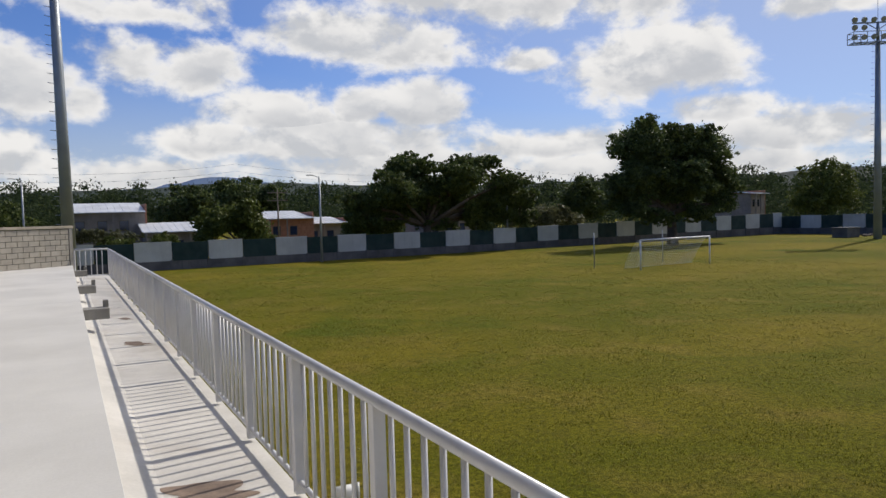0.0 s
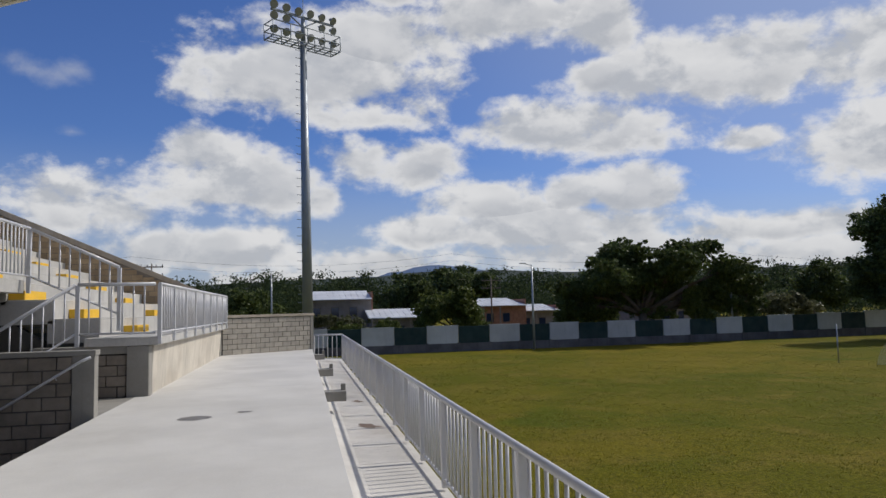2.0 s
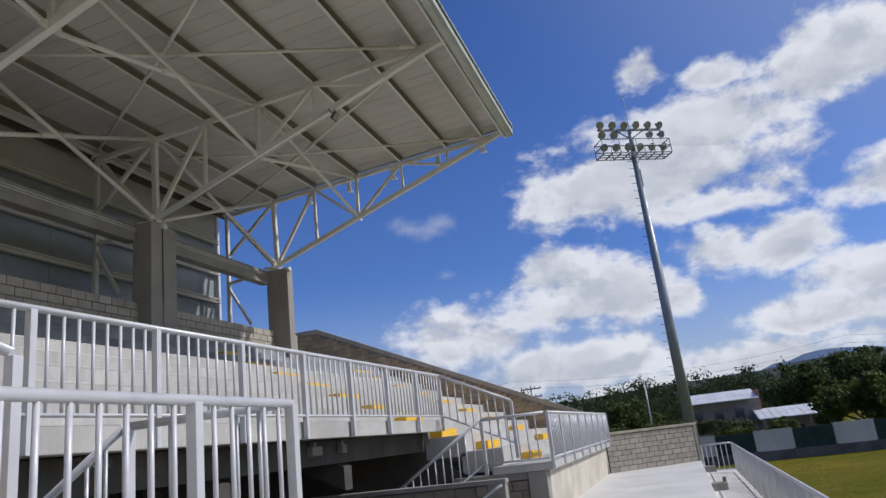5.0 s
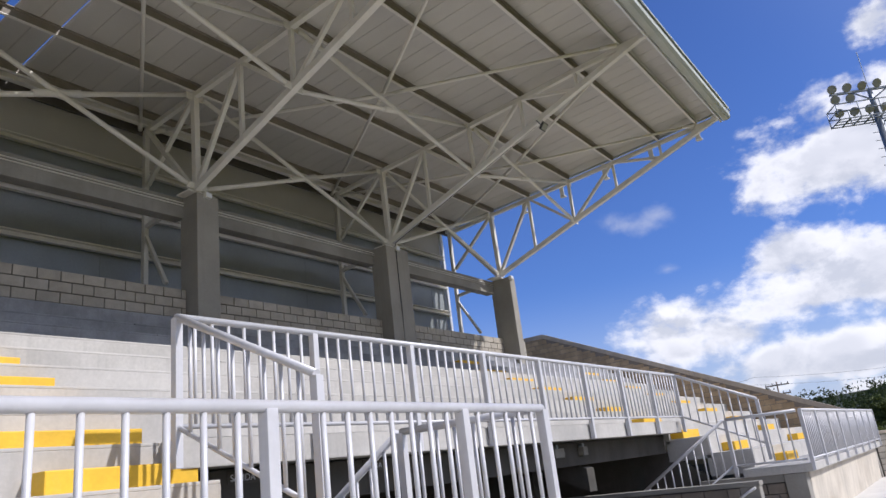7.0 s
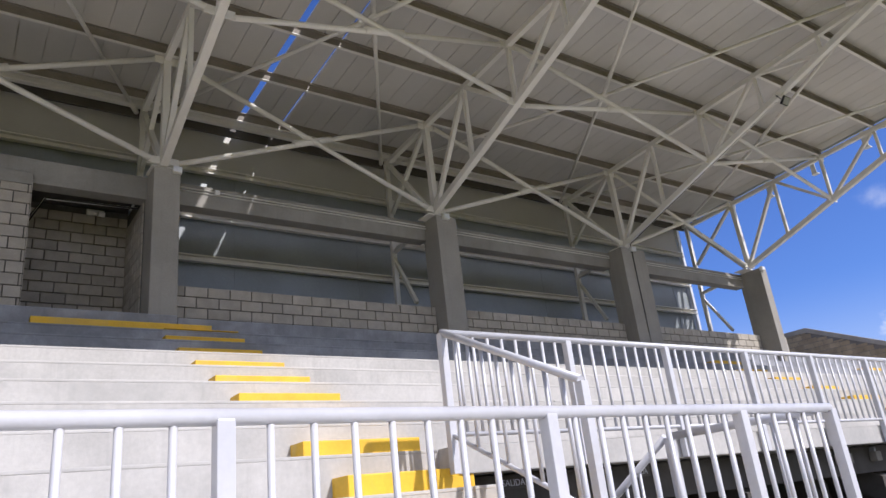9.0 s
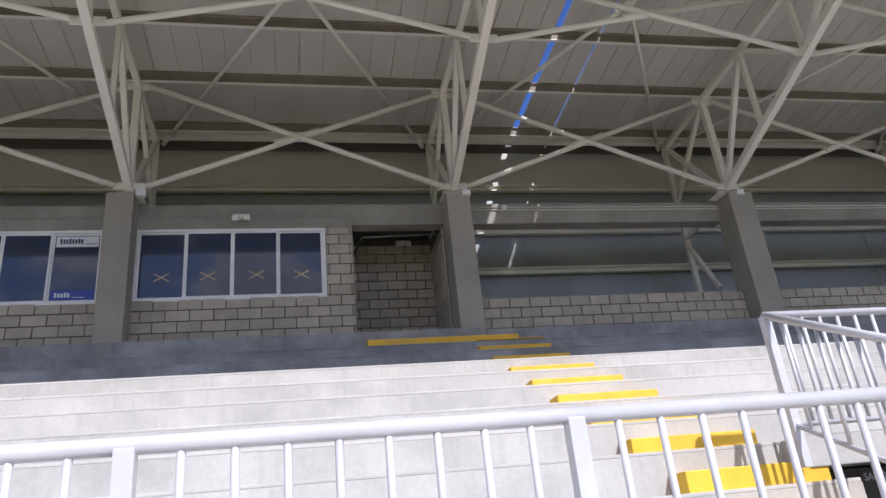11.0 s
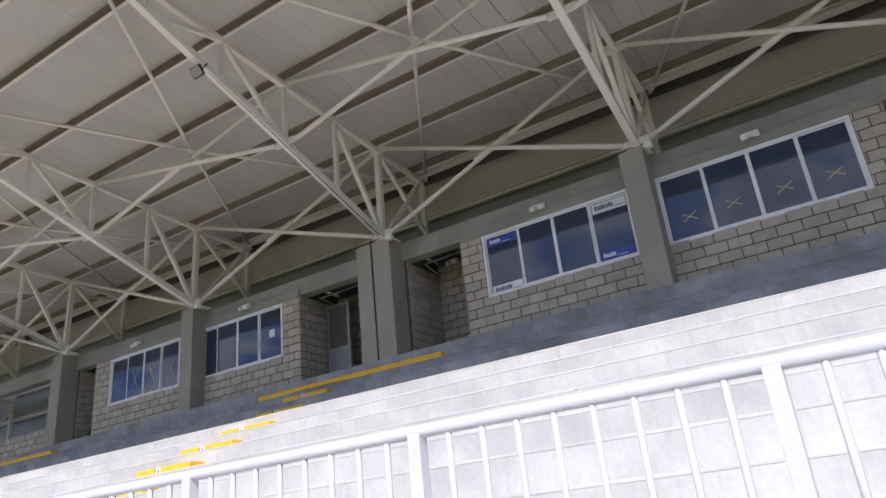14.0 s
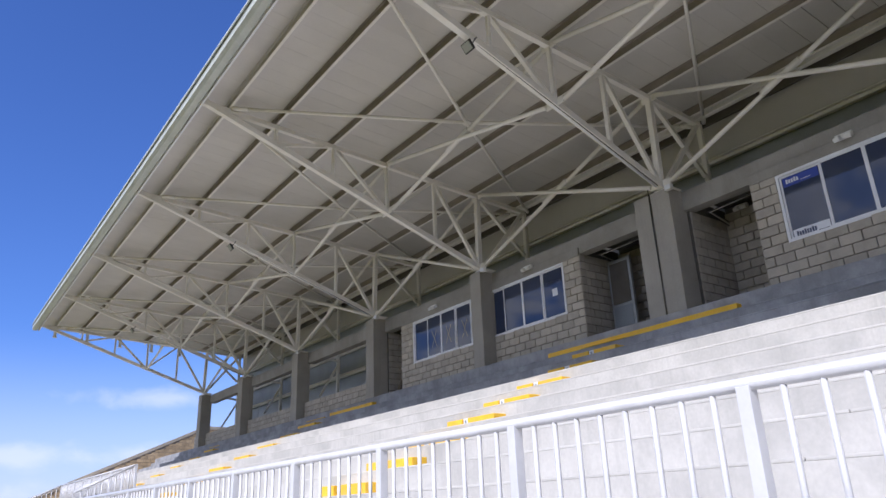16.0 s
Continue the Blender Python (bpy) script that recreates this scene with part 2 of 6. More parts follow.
M["roof_edge"] = surface("roof_edge_trim", (0.50, 0.53, 0.485), 0.5, metal=0.2, spots=0.08)
M["white_frame"] = surface("white_aluminium", (0.74, 0.75, 0.77), 0.42, spots=0.05, bump=0.03)
M["plastic"] = surface("white_plastic", (0.72, 0.71, 0.67), 0.45, spots=0.05, bump=0.02)
M["black"] = surface("black_metal", (0.025, 0.025, 0.028), 0.5, spots=0.1, bump=0.05)
M["grey_metal"] = surface("galvanised_steel", (0.36, 0.38, 0.40), 0.45, metal=0.5, spots=0.12, scale=2, bump=0.05)
M["pole"] = surface("pole_steel", (0.30, 0.33, 0.36), 0.5, metal=0.4, spots=0.10, scale=0.6, bump=0.04)
M["fence_white"] = surface("fence_white_paint", (0.50, 0.51, 0.49), 0.8, spots=0.12, scale=0.5, streak=0.3, piece=0.08)
M["fence_green"] = surface("fence_green_paint", (0.008, 0.032, 0.030), 0.75, spots=0.2, scale=0.5, streak=0.2)
M["fence_base"] = surface("fence_concrete", (0.125, 0.12, 0.12), 0.9, spots=0.35, scale=0.5, stain=(0.06, 0.055, 0.055), stain_amount=0.6, streak=0.5)
M["bark"] = surface("bark", (0.11, 0.085, 0.06), 0.95, spots=0.3, scale=2, bump=0.8, bump_scale=14)
M["sheet"] = surface("zinc_sheet", (0.66, 0.67, 0.68), 0.55, metal=0.1, spots=0.14, scale=0.4, streak=0.2)
M["brick"] = surface("red_brick", (0.40, 0.19, 0.12), 0.9, spots=0.2, scale=3, grain=0.2)
M["plaster"] = surface("house_plaster", (0.30, 0.26, 0.23), 0.9, spots=0.2, scale=0.8, streak=0.4)
M["wood"] = surface("weathered_wood", (0.20, 0.16, 0.12), 0.9, spots=0.25, scale=3)
M["blue_sign"] = surface("blue_sign", (0.02, 0.05, 0.33), 0.4, spots=0.05, bump=0.0)
M["white_sign"] = surface("white_sign", (0.70, 0.72, 0.76), 0.5, spots=0.04, bump=0.0)
M["dark_letter"] = surface("dark_letter", (0.03, 0.04, 0.10), 0.5, spots=0.05, bump=0.0)
M["pale_letter"] = surface("pale_letter", (0.66, 0.68, 0.74), 0.5, spots=0.05, bump=0.0)
M["tape"] = surface("masking_tape", (0.46, 0.38, 0.21), 0.7, spots=0.1, bump=0.0)
M["wet"] = surface("damp_stain", (0.20, 0.185, 0.165), 0.5, spots=0.25, scale=4)
M["soil"] = surface("soil", (0.20, 0.16, 0.11), 0.95, spots=0.3, scale=2, bump=0.6)
M["room"] = surface("room_plaster", (0.35, 0.36, 0.38), 0.9, spots=0.1)


def glass_material():
    m = bpy.data.materials.new("window_glass")
    m.use_nodes = True
    n = Nodes(m.node_tree)
    out = n.add("ShaderNodeOutputMaterial")
    shader = n.add("ShaderNodeBsdfPrincipled", Roughness=0.03, IOR=1.5)
    shader.inputs["Base Color"].default_value = (0.030, 0.042, 0.085, 1)
    shader.inputs["Specular IOR Level"].default_value = 0.6
    n.link(shader.outputs[0], out.inputs["Surface"])
    return m


def lens_material():
    m = bpy.data.materials.new("lamp_glass")
    m.use_nodes = True
    n = Nodes(m.node_tree)
    out = n.add("ShaderNodeOutputMaterial")
    shader = n.add("ShaderNodeBsdfPrincipled", Roughness=0.12, Metallic=0.3)
    shader.inputs["Base Color"].default_value = (0.42, 0.43, 0.42, 1)
    n.link(shader.outputs[0], out.inputs["Surface"])
    return m


M["glass"], M["lens"] = glass_material(), lens_material()


def grass_material():
    m = bpy.data.materials.new("grass")
    m.use_nodes = True
    n = Nodes(m.node_tree)
    out, shader = n.add("ShaderNodeOutputMaterial"), n.add("ShaderNodeBsdfPrincipled", Roughness=0.9)
    place = n.add("ShaderNodeNewGeometry").outputs["Position"]
    flat = n.vmath("MULTIPLY", place, (1.0, 1.0, 0.0)).outputs["Vector"]
    colour = n.mix(n.ramp(n.noise(flat, 0.05, 4.0, 0.6, 0.5), 0.36, 0.64), (0.104, 0.112, 0.007), (0.180, 0.150, 0.015))
    colour = n.mix(n.ramp(n.noise(flat, 0.35, 5.0, 0.65, 0.4), 0.45, 0.75, 0.0, 0.8), colour, (0.205, 0.156, 0.032))
    colour = n.mix(n.ramp(n.noise(flat, 0.13, 4.0, 0.6, 0.8), 0.54, 0.70, 0.0, 0.85), colour, (0.078, 0.104, 0.006))
    clump, tuft, blade = n.noise(flat, 2.2, 6.0, 0.68), n.noise(flat, 9.0, 6.0, 0.72), n.noise(flat, 38.0, 4.0, 0.75)
    colour = n.mix(n.ramp(clump, 0.50, 0.66, 0.0, 0.6), colour, (0.090, 0.086, 0.012))
    colour = n.mix(1.0, colour, n.mix(n.ramp(tuft, 0.34, 0.66), (0.60, 0.61, 0.58), (1.42, 1.38, 1.28)), "MULTIPLY")
    colour = n.mix(1.0, colour, n.mix(n.ramp(blade, 0.36, 0.64), (0.52, 0.53, 0.52), (1.55, 1.50, 1.42)), "MULTIPLY")
    colour = n.mix(n.ramp(n.noise(flat, 17.0, 3.0, 0.6), 0.62, 0.72, 0.0, 0.65), colour, (0.035, 0.034, 0.008))
    n.link(colour, shader.inputs["Base Color"])
    shader.inputs["Specular IOR Level"].default_value = 0.05
    relief = n.add("ShaderNodeBump", Strength=0.9, Distance=0.06)
    n.link(n.noise(place, 14.0, 6.0, 0.75), relief.inputs["Height"])
    n.link(relief.outputs[0], shader.inputs["Normal"])
    n.link(shader.outputs[0], out.inputs["Surface"])
    return m


def leaf_material(name, dark, light, gloss=0.3):
    m = bpy.data.materials.new(name)
    m.use_nodes = True
    n = Nodes(m.node_tree)
    out, shader = n.add("ShaderNodeOutputMaterial"), n.add("ShaderNodeBsdfPrincipled", Roughness=0.55)
    geo = n.add("ShaderNodeNewGeometry")
    colour = n.mix(geo.outputs["Random Per Island"], dark, light)
    colour = n.mix(n.ramp(n.noise(geo.outputs["Position"], 0.5, 3.0), 0.35, 0.7, 0.0, 0.5), colour, tuple(c * 0.6 for c in dark))
    n.link(colour, shader.inputs["Base Color"])
    shader.inputs["Specular IOR Level"].default_value = gloss
    soft = n.add("ShaderNodeBsdfTranslucent")
    n.link(colour, soft.inputs["Color"])
    both = n.add("ShaderNodeMixShader", Fac=0.35)
    n.link(shader.outputs[0], both.inputs[1])
    n.link(soft.outputs[0], both.inputs[2])
    n.link(both.outputs[0], out.inputs["Surface"])
    return m


M["grass"] = grass_material()
M["blade"] = leaf_material("grass_blades", (0.120, 0.128, 0.010), (0.36, 0.31, 0.065))
M["leaf_dark"] = leaf_material("mango_leaves", (0.038, 0.062, 0.020), (0.165, 0.205, 0.060))
M["leaf_mid"] = leaf_material("tree_leaves", (0.045, 0.072, 0.020), (0.170, 0.205, 0.055))
M["leaf_light"] = leaf_material("bush_leaves", (0.060, 0.088, 0.018), (0.20, 0.23, 0.055))
M["leaf_pale"] = leaf_material("pale_bush_leaves", (0.09, 0.10, 0.045), (0.24, 0.23, 0.11))
M["leaf_far"] = leaf_material("far_leaves", (0.028, 0.046, 0.022), (0.085, 0.110, 0.045), 0.03)
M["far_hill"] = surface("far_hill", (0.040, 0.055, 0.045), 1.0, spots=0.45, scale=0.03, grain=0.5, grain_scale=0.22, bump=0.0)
# distance haze is put into the mountains' blue
M["haze_blue_hill"] = surface("haze_blue_hill", (0.15, 0.22, 0.34), 1.0, spots=0.15, scale=0.004, grain=0.05, bump=0.0)


# ---- building blocks ----
def add_box(bm, x0, x1, y0, y1, z0, z1):
    vs = [bm.verts.new(p) for p in ((x0, y0, z0), (x1, y0, z0), (x1, y1, z0), (x0, y1, z0), (x0, y0, z1), (x1, y0, z1), (x1, y1, z1), (x0, y1, z1))]
    for f in ((0, 3, 2, 1), (4, 5, 6, 7), (0, 1, 5, 4), (1, 2, 6, 5), (2, 3, 7, 6), (3, 0, 4, 7)):
        bm.faces.new([vs[i] for i in f])


def box(x0, x1, y0, y1, z0, z1, bevel=0.0):
    bm = bmesh.new()
    add_box(bm, min(x0, x1), max(x0, x1), min(y0, y1), max(y0, y1), min(z0, z1), max(z0, z1))
    if bevel:
        bmesh.ops.bevel(bm, geom=bm.edges[:], offset=bevel, segments=2, affect="EDGES", profile=0.6)
    return bm


def add_tube(bm, p, q, r, sides=8, r2=None, caps=True, spin=0.0):
    p, q = Vector(p), Vector(q)
    turn = (q - p).to_track_quat("Z", "Y")
    rings = []
    for c, rad in ((p, r), (q, r if r2 is None else r2)):
        rings.append([bm.verts.new(c + turn @ Vector((rad * math.cos(spin + 2 * math.pi * i / sides), rad * math.sin(spin + 2 * math.pi * i / sides), 0))) for i in range(sides)])
    for i in range(sides):
        f = bm.faces.new((rings[0][i], rings[0][(i + 1) % sides], rings[1][(i + 1) % sides], rings[1][i]))
        f.smooth = sides > 5
    if caps:
        bm.faces.new(rings[0][::-1])
        bm.faces.new(rings[1])


def tube(p, q, r, sides=8, r2=None):
    bm = bmesh.new()
    add_tube(bm, p, q, r, sides, r2)
    return bm


def bar(p, q, w):
    """A square tube of that width."""
    bm = bmesh.new()
    add_tube(bm, p, q, w * 0.7071, 4, spin=math.pi / 4)
    return bm


def path_tube(points, r, sides=8):
    """One round bar that follows the points."""
    bm = bmesh.new()
    pts = [Vector(p) for p in points]
    last = None
    for i, p in enumerate(pts):
        way = (pts[min(i + 1, len(pts) - 1)] - pts[max(i - 1, 0)]).normalized()
        turn = way.to_track_quat("Z", "Y")
        ring = [bm.verts.new(p + turn @ Vector((r * math.cos(2 * math.pi * k / sides), r * math.sin(2 * math.pi * k / sides), 0))) for k in range(sides)]
        if last:
            for k in range(sides):
                bm.faces.new((last[k], last[(k + 1) % sides], ring[(k + 1) % sides], ring[k])).smooth = True
        else:
            bm.faces.new(ring[::-1])
        last = ring
    bm.faces.new(last)
    return bm


def prism(outline, y0, y1):
    """An outline of (x, z) drawn out from y0 to y1."""
    bm = bmesh.new()
    a = [bm.verts.new((x, y0, z)) for x, z in outline]
    b = [bm.verts.new((x, y1, z)) for x, z in outline]
    n = len(outline)
    for i in range(n):
        bm.faces.new((a[i], a[(i + 1) % n], b[(i + 1) % n], b[i]))
    bm.faces.new(a[::-1])
    bm.faces.new(b)
    bmesh.ops.recalc_face_normals(bm, faces=bm.faces[:])
    return bm


def mesh_of(name, bm, material):
    data = bpy.data.meshes.new(name)
    bm.to_mesh(data)
    bm.free()
    data.materials.append(M[material])
    return data


def part(name, bm, material, parent, label=""):
    ob = new(name, mesh_of(name, bm, material))
    ob.parent = parent
    if label:
        tagged(ob, label)
    return ob


def shared(name, data, parent, m):
    ob = new(name, data)
    ob.parent = parent
    ob.matrix_basis = m
    return ob


def thing(name, label, category, group="", kind="", at=(0, 0, 0)):
    ob = new(name)
    ob.location = at
    ob.empty_display_size = 0.2
    return tagged(ob, label, category, group, kind)


def solid(name, bm, material, label, category, kind="structure", group=""):
    return tagged(new(name, mesh_of(name, bm, material)), label, category, group, kind)


BLOCK = mesh_of("block", box(-0.5, 0.5, -0.5, 0.5, -0.5, 0.5), "block")
BROWN_BLOCK = mesh_of("block", box(-0.5, 0.5, -0.5, 0.5, -0.5, 0.5), "brown_block")
SHADE_BLOCK = mesh_of("block", box(-0.5, 0.5, -0.5, 0.5, -0.5, 0.5), "shade_joint_block")


def block_wall(parent, start, along, length, z0, z1, thick=0.19, holes=(), top=None, course=0.2, unit=0.4, joint=0.02, block=None):
    """Blocks in running bond on a line; holes are (u0, u1, z0, z1); top is a height as a function of u."""
    sx, sy = start
    d = Vector((along[0], along[1], 0)).normalized()
    yaw = math.atan2(d.y, d.x)
    rows = int(round((z1 - z0) / course))
    for row in range(rows):
        a, b = z0 + row * course, z0 + (row + 1) * course
        u = -unit / 2 if row % 2 else 0.0
        while u < length - 0.02:
            u0, u1 = max(u, 0.0), min(u + unit, length)
            u += unit
            spans = [(u0, u1)]
            for h0, h1, k0, k1 in holes:
                if b <= k0 + 0.06 or a >= k1 - 0.06:
                    continue
                spans = [s for p, q in spans for s in ((p, min(q, h0)), (max(p, h1), q)) if s[1] - s[0] > 0.03]
            for p, q in spans:
                if q - p < 0.04:
                    continue
                hi = b if top is None else min(b, top(p), top(q))
                if hi - a < 0.05:
                    continue
                c, off = (p + q) / 2, random.uniform(-0.002, 0.002)
                m = Matrix.Translation((sx + d.x * c - d.y * off, sy + d.y * c + d.x * off, (a + hi) / 2)) @ Matrix.Rotation(yaw, 4, "Z")
                shared("block", block or BLOCK, parent, m @ Matrix.Diagonal((q - p - joint, thick + random.uniform(-0.003, 0.003), hi - a - joint, 1)))


def railing(name, label, start, end, z0, z1, post_step, gap, rise=0.0, low=0.10, group="", ends=(True, True), drop=0.0, posts=None):
    """Posts, round balusters, top and bottom rail between two points; z0 base, z1 top of the rail; rise lifts the far end."""
    ob = thing(name, label, "railing", group)
    a, b = Vector((start[0], start[1], 0)), Vector((end[0], end[1], 0))
    length = (b - a).length
    up = lambda u: rise * u / length
    at = lambda u, z: (a.x + (b.x - a.x) * u / length, a.y + (b.y - a.y) * u / length, z + up(u))
    part("top_rail", tube(at(0, z1 - 0.034), at(length, z1 - 0.034), 0.034, 12), "rail", ob)
    part("bottom_rail", tube(at(0, z0 + low), at(length, z0 + low), 0.022, 8), "rail", ob)
    d = (b - a).normalized()
    yaw = math.atan2(d.y, d.x)
    turn = Matrix.Rotation(yaw, 4, "Z")
    post = mesh_of("post", box(-0.036, 0.036, -0.036, 0.036, z0 - drop, z1 - 0.045, 0.004), "rail")
    baluster = mesh_of("baluster", tube((0, 0, z0 + low), (0, 0, z1 - 0.05), 0.0165, 8), "rail")
    if posts is None:
        count = max(1, round(length / post_step))
        posts = [i * length / count for i in range(count + 1)]
    for i, u in enumerate(posts):
        if (i == 0 and not ends[0]) or (i == len(posts) - 1 and not ends[1]):
            continue
        shared("post", post, ob, Matrix.Translation(at(u, 0)) @ turn)
    for u, v in zip(posts, posts[1:]):
        inner = max(1, round((v - u) / gap))
        for k in range(1, inner):
            shared("baluster", baluster, ob, Matrix.Translation(at(u + k * (v - u) / inner, 0)))
    return ob


# ---- ground, walkway and its edge ----
FIELD_Z = -2.75


def build_ground():
    bm = bmesh.new()
    cols = [-2200, -900, -300, -120, -60, -30, -12, 2.12, 20, 45, 80, 120, 200, 420, 900, 2200]
    rows = [-1500, -500, -150, -70, -40, -10, 10, 35, 55, 70, 100, 160, 300, 700, 1500, 3200]
    grid = [[bm.verts.new((x, y, FIELD_Z)) for x in cols] for y in rows]
    for j in range(len(rows) - 1):
        for i in range(len(cols) - 1):
            bm.faces.new((grid[j][i], grid[j][i + 1], grid[j + 1][i + 1], grid[j + 1][i]))
    solid("ground", bm, "grass", "worn green and straw-coloured football pitch grass", "grass field")


def strip_z(y):
    return -0.60 + 0.0015 * max(0.0, y - 4.0)


def build_walkway():
    # the deck in cast panels with open joints
    walk_ob = solid("pavement", box(-2.84, 0.66, -50, 28.6, -0.62, -0.03), "walk", "pale cast concrete walkway in front of the stand", "walkway")
    edges = [-50, -38, -26, -14, -3.2, 14.3, 28.4]
    for a, b in zip(edges, edges[1:]):
        part("slab", box(-2.86, 0.68, a + 0.006, b - 0.006, -0.03, 0.0, 0.006), "walk", walk_ob)
    bm = bmesh.new()
    ys = [-50, -20, 4, 12, 20, 30]
    rows = [[bm.verts.new((x, y, strip_z(y) + dz)) for x, dz in ((0.66, 0.22), (1.0, 0.10), (1.80, 0.04), (1.93, 0.03), (1.95, -2.2), (0.66, -2.2))] for y in ys]
    for r, s in zip(rows, rows[1:]):
        for i in range(6):
            bm.faces.new((r[i], s[i], s[(i + 1) % 6], r[(i + 1) % 6]))
    bm.faces.new(rows[0])
    bm.faces.new(rows[-1][::-1])
    bmesh.ops.recalc_face_normals(bm, faces=bm.faces[:])
    solid("pavement_strip", bm, "strip", "lower concrete strip with a kerb under the field railing", "pavement")
    for y, w in ((13.0, 0.40), (18.4, 0.38), (25.0, 0.36)):
        stub = thing("concrete_stub", "short rough concrete beam end sticking out of the walkway edge", "concrete stub", "stubs along the walkway")
        part("beam_end", box(0.60, 0.70 + w, y - 0.20, y + 0.20, -0.20, -0.012, 0.014), "raw", stub)
        part("upstand", box(0.70 + w - 0.09, 0.70 + w - 0.002, y + 0.02, y + 0.17, -0.012, 0.11, 0.01), "raw", stub)
    for cx, cy, rx, ry in ((1.30, 4.35, 0.42, 0.34), (1.42, 11.7, 0.24, 0.30), (1.5, 15.2, 0.16, 0.2)):
        bm = bmesh.new()
        rim = []
        for i in range(48):
            a = 2 * math.pi * i / 48
            k = 0.75 + 0.5 * noise.noise((math.cos(a) * 1.6 + cx, math.sin(a) * 1.6 + cy, 0))
            x, y = cx + rx * k * math.cos(a), cy + ry * k * math.sin(a)
            rim.append(bm.verts.new((x, y, strip_z(y) + 0.10 - 0.06 * (x - 1.0) / 0.8 + 0.004)))
        bm.faces.new(rim)
        solid("dirt_patch", bm, "dirt", "dried brown mud on the concrete strip", "dirt", kind="stuff")
    # damp patches with ragged outlines
    for cx, cy, rx, ry in ((-1.17, 4.72, 0.26, 0.15), (-0.88, 4.86, 0.12, 0.05), (-0.74, 4.98, 0.08, 0.05), (-1.31, 10.05, 0.30, 0.26), (-0.62, 10.5, 0.16, 0.10)):
        bm = bmesh.new()
        rim = []
        for i in range(40):
            a = 2 * math.pi * i / 40
            k = 0.8 + 0.4 * noise.noise((math.cos(a) * 1.3 + cx, math.sin(a) * 1.3 + cy, 0))
            rim.append(bm.verts.new((cx + rx * k * math.cos(a), cy + ry * k * math.sin(a), 0.003)))
        bm.faces.new(rim)
        solid("damp_patch", bm, "wet", "dark damp patch on the pale concrete walkway", "stain", kind="stuff")


build_ground()
build_walkway()

# ---- the stand: tiers, aisles, walls ----
NORTH, SOUTH = 26.0, -50.0
MIRROR = -26.4                    # y of one half = MIRROR - y of the other
TREAD, RISE = 0.85, 0.385
riser_x = lambda j: -4.53 - TREAD * j if j < 8 else -11.18
tread_z = lambda j: 1.90 + RISE * j - (0.04 if j > 7 else 0.0)
OPEN_LOW, OPEN_HIGH = (2.69, 13.40), (1.15, 14.05)


def spans_without(lo, hi, gaps):
    out, y = [], lo
    for a, b in sorted(gaps):
        out.append((y, a))
        y = b
    out.append((y, hi))
    return out


def build_tiers():
    for j in range(-2, 9):
        gap = OPEN_LOW if j == -2 else OPEN_HIGH if j <= 0 else None
        gaps = [gap, (MIRROR - gap[1], MIRROR - gap[0])] if gap else []
        front = riser_x(j) if j > -2 else -2.46
        back = riser_x(j + 1) - 0.1 if j < 8 else -12.3
        bottom = tread_z(j - 1) - 0.1 if j > -2 else tread_z(j) - 0.16
        pieces = [(a, b, bottom) for a, b in spans_without(SOUTH, NORTH, gaps)]
        if j == 1:
            over = [OPEN_HIGH, (MIRROR - OPEN_HIGH[1], MIRROR - OPEN_HIGH[0])]
            pieces = [(a, b, bottom) for a, b in spans_without(SOUTH, NORTH, over)] + [(a, b, 2.04) for a, b in over]
        for n, (a, b, bottom) in enumerate(pieces):
            # the top two tiers take the colour that holds the roof's shade
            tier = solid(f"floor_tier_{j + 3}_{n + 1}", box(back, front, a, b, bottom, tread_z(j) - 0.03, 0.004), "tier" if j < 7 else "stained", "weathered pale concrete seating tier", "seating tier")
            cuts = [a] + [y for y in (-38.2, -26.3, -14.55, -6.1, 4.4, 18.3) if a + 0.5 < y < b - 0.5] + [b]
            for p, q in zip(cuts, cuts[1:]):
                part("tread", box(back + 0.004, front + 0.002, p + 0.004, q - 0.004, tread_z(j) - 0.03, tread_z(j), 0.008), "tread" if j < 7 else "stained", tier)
    # the bridge of the second tier over each passage
    for a, b in (OPEN_HIGH, (MIRROR - OPEN_HIGH[1], MIRROR - OPEN_HIGH[0])):
        solid("beam", box(-5.40, -5.06, a + 0.02, b - 0.02, 2.03, 2.285, 0.012), "tier", "concrete edge beam over the stand's passage", "beam")
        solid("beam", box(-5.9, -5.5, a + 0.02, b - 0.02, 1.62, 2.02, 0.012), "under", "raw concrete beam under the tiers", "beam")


def build_back_deck():
    # out of view; added so that no daylight falls in behind the tiers
    solid("floor_back", box(-13.84, -12.305, SOUTH, NORTH, TOP_Z - 0.16, TOP_Z - 0.004), "stained", "narrow unseen concrete deck closing the light gap behind the columns", "floor")


def yellow_step(y0, y1, j, group="yellow aisle steps", depth=0.30, high=0.19, back=None):
    x = riser_x(j + 1) if back is None else back
    if j == 8 and back is None:
        x = riser_x(8) - 0.07
    ob = tagged(new("aisle_step", mesh_of("aisle_step", box(x, x + depth, y0, y1, tread_z(j), tread_z(j) + high, 0.012), "yellow")),
                "yellow-painted concrete half step on the seating tier", "step", group)
    return ob


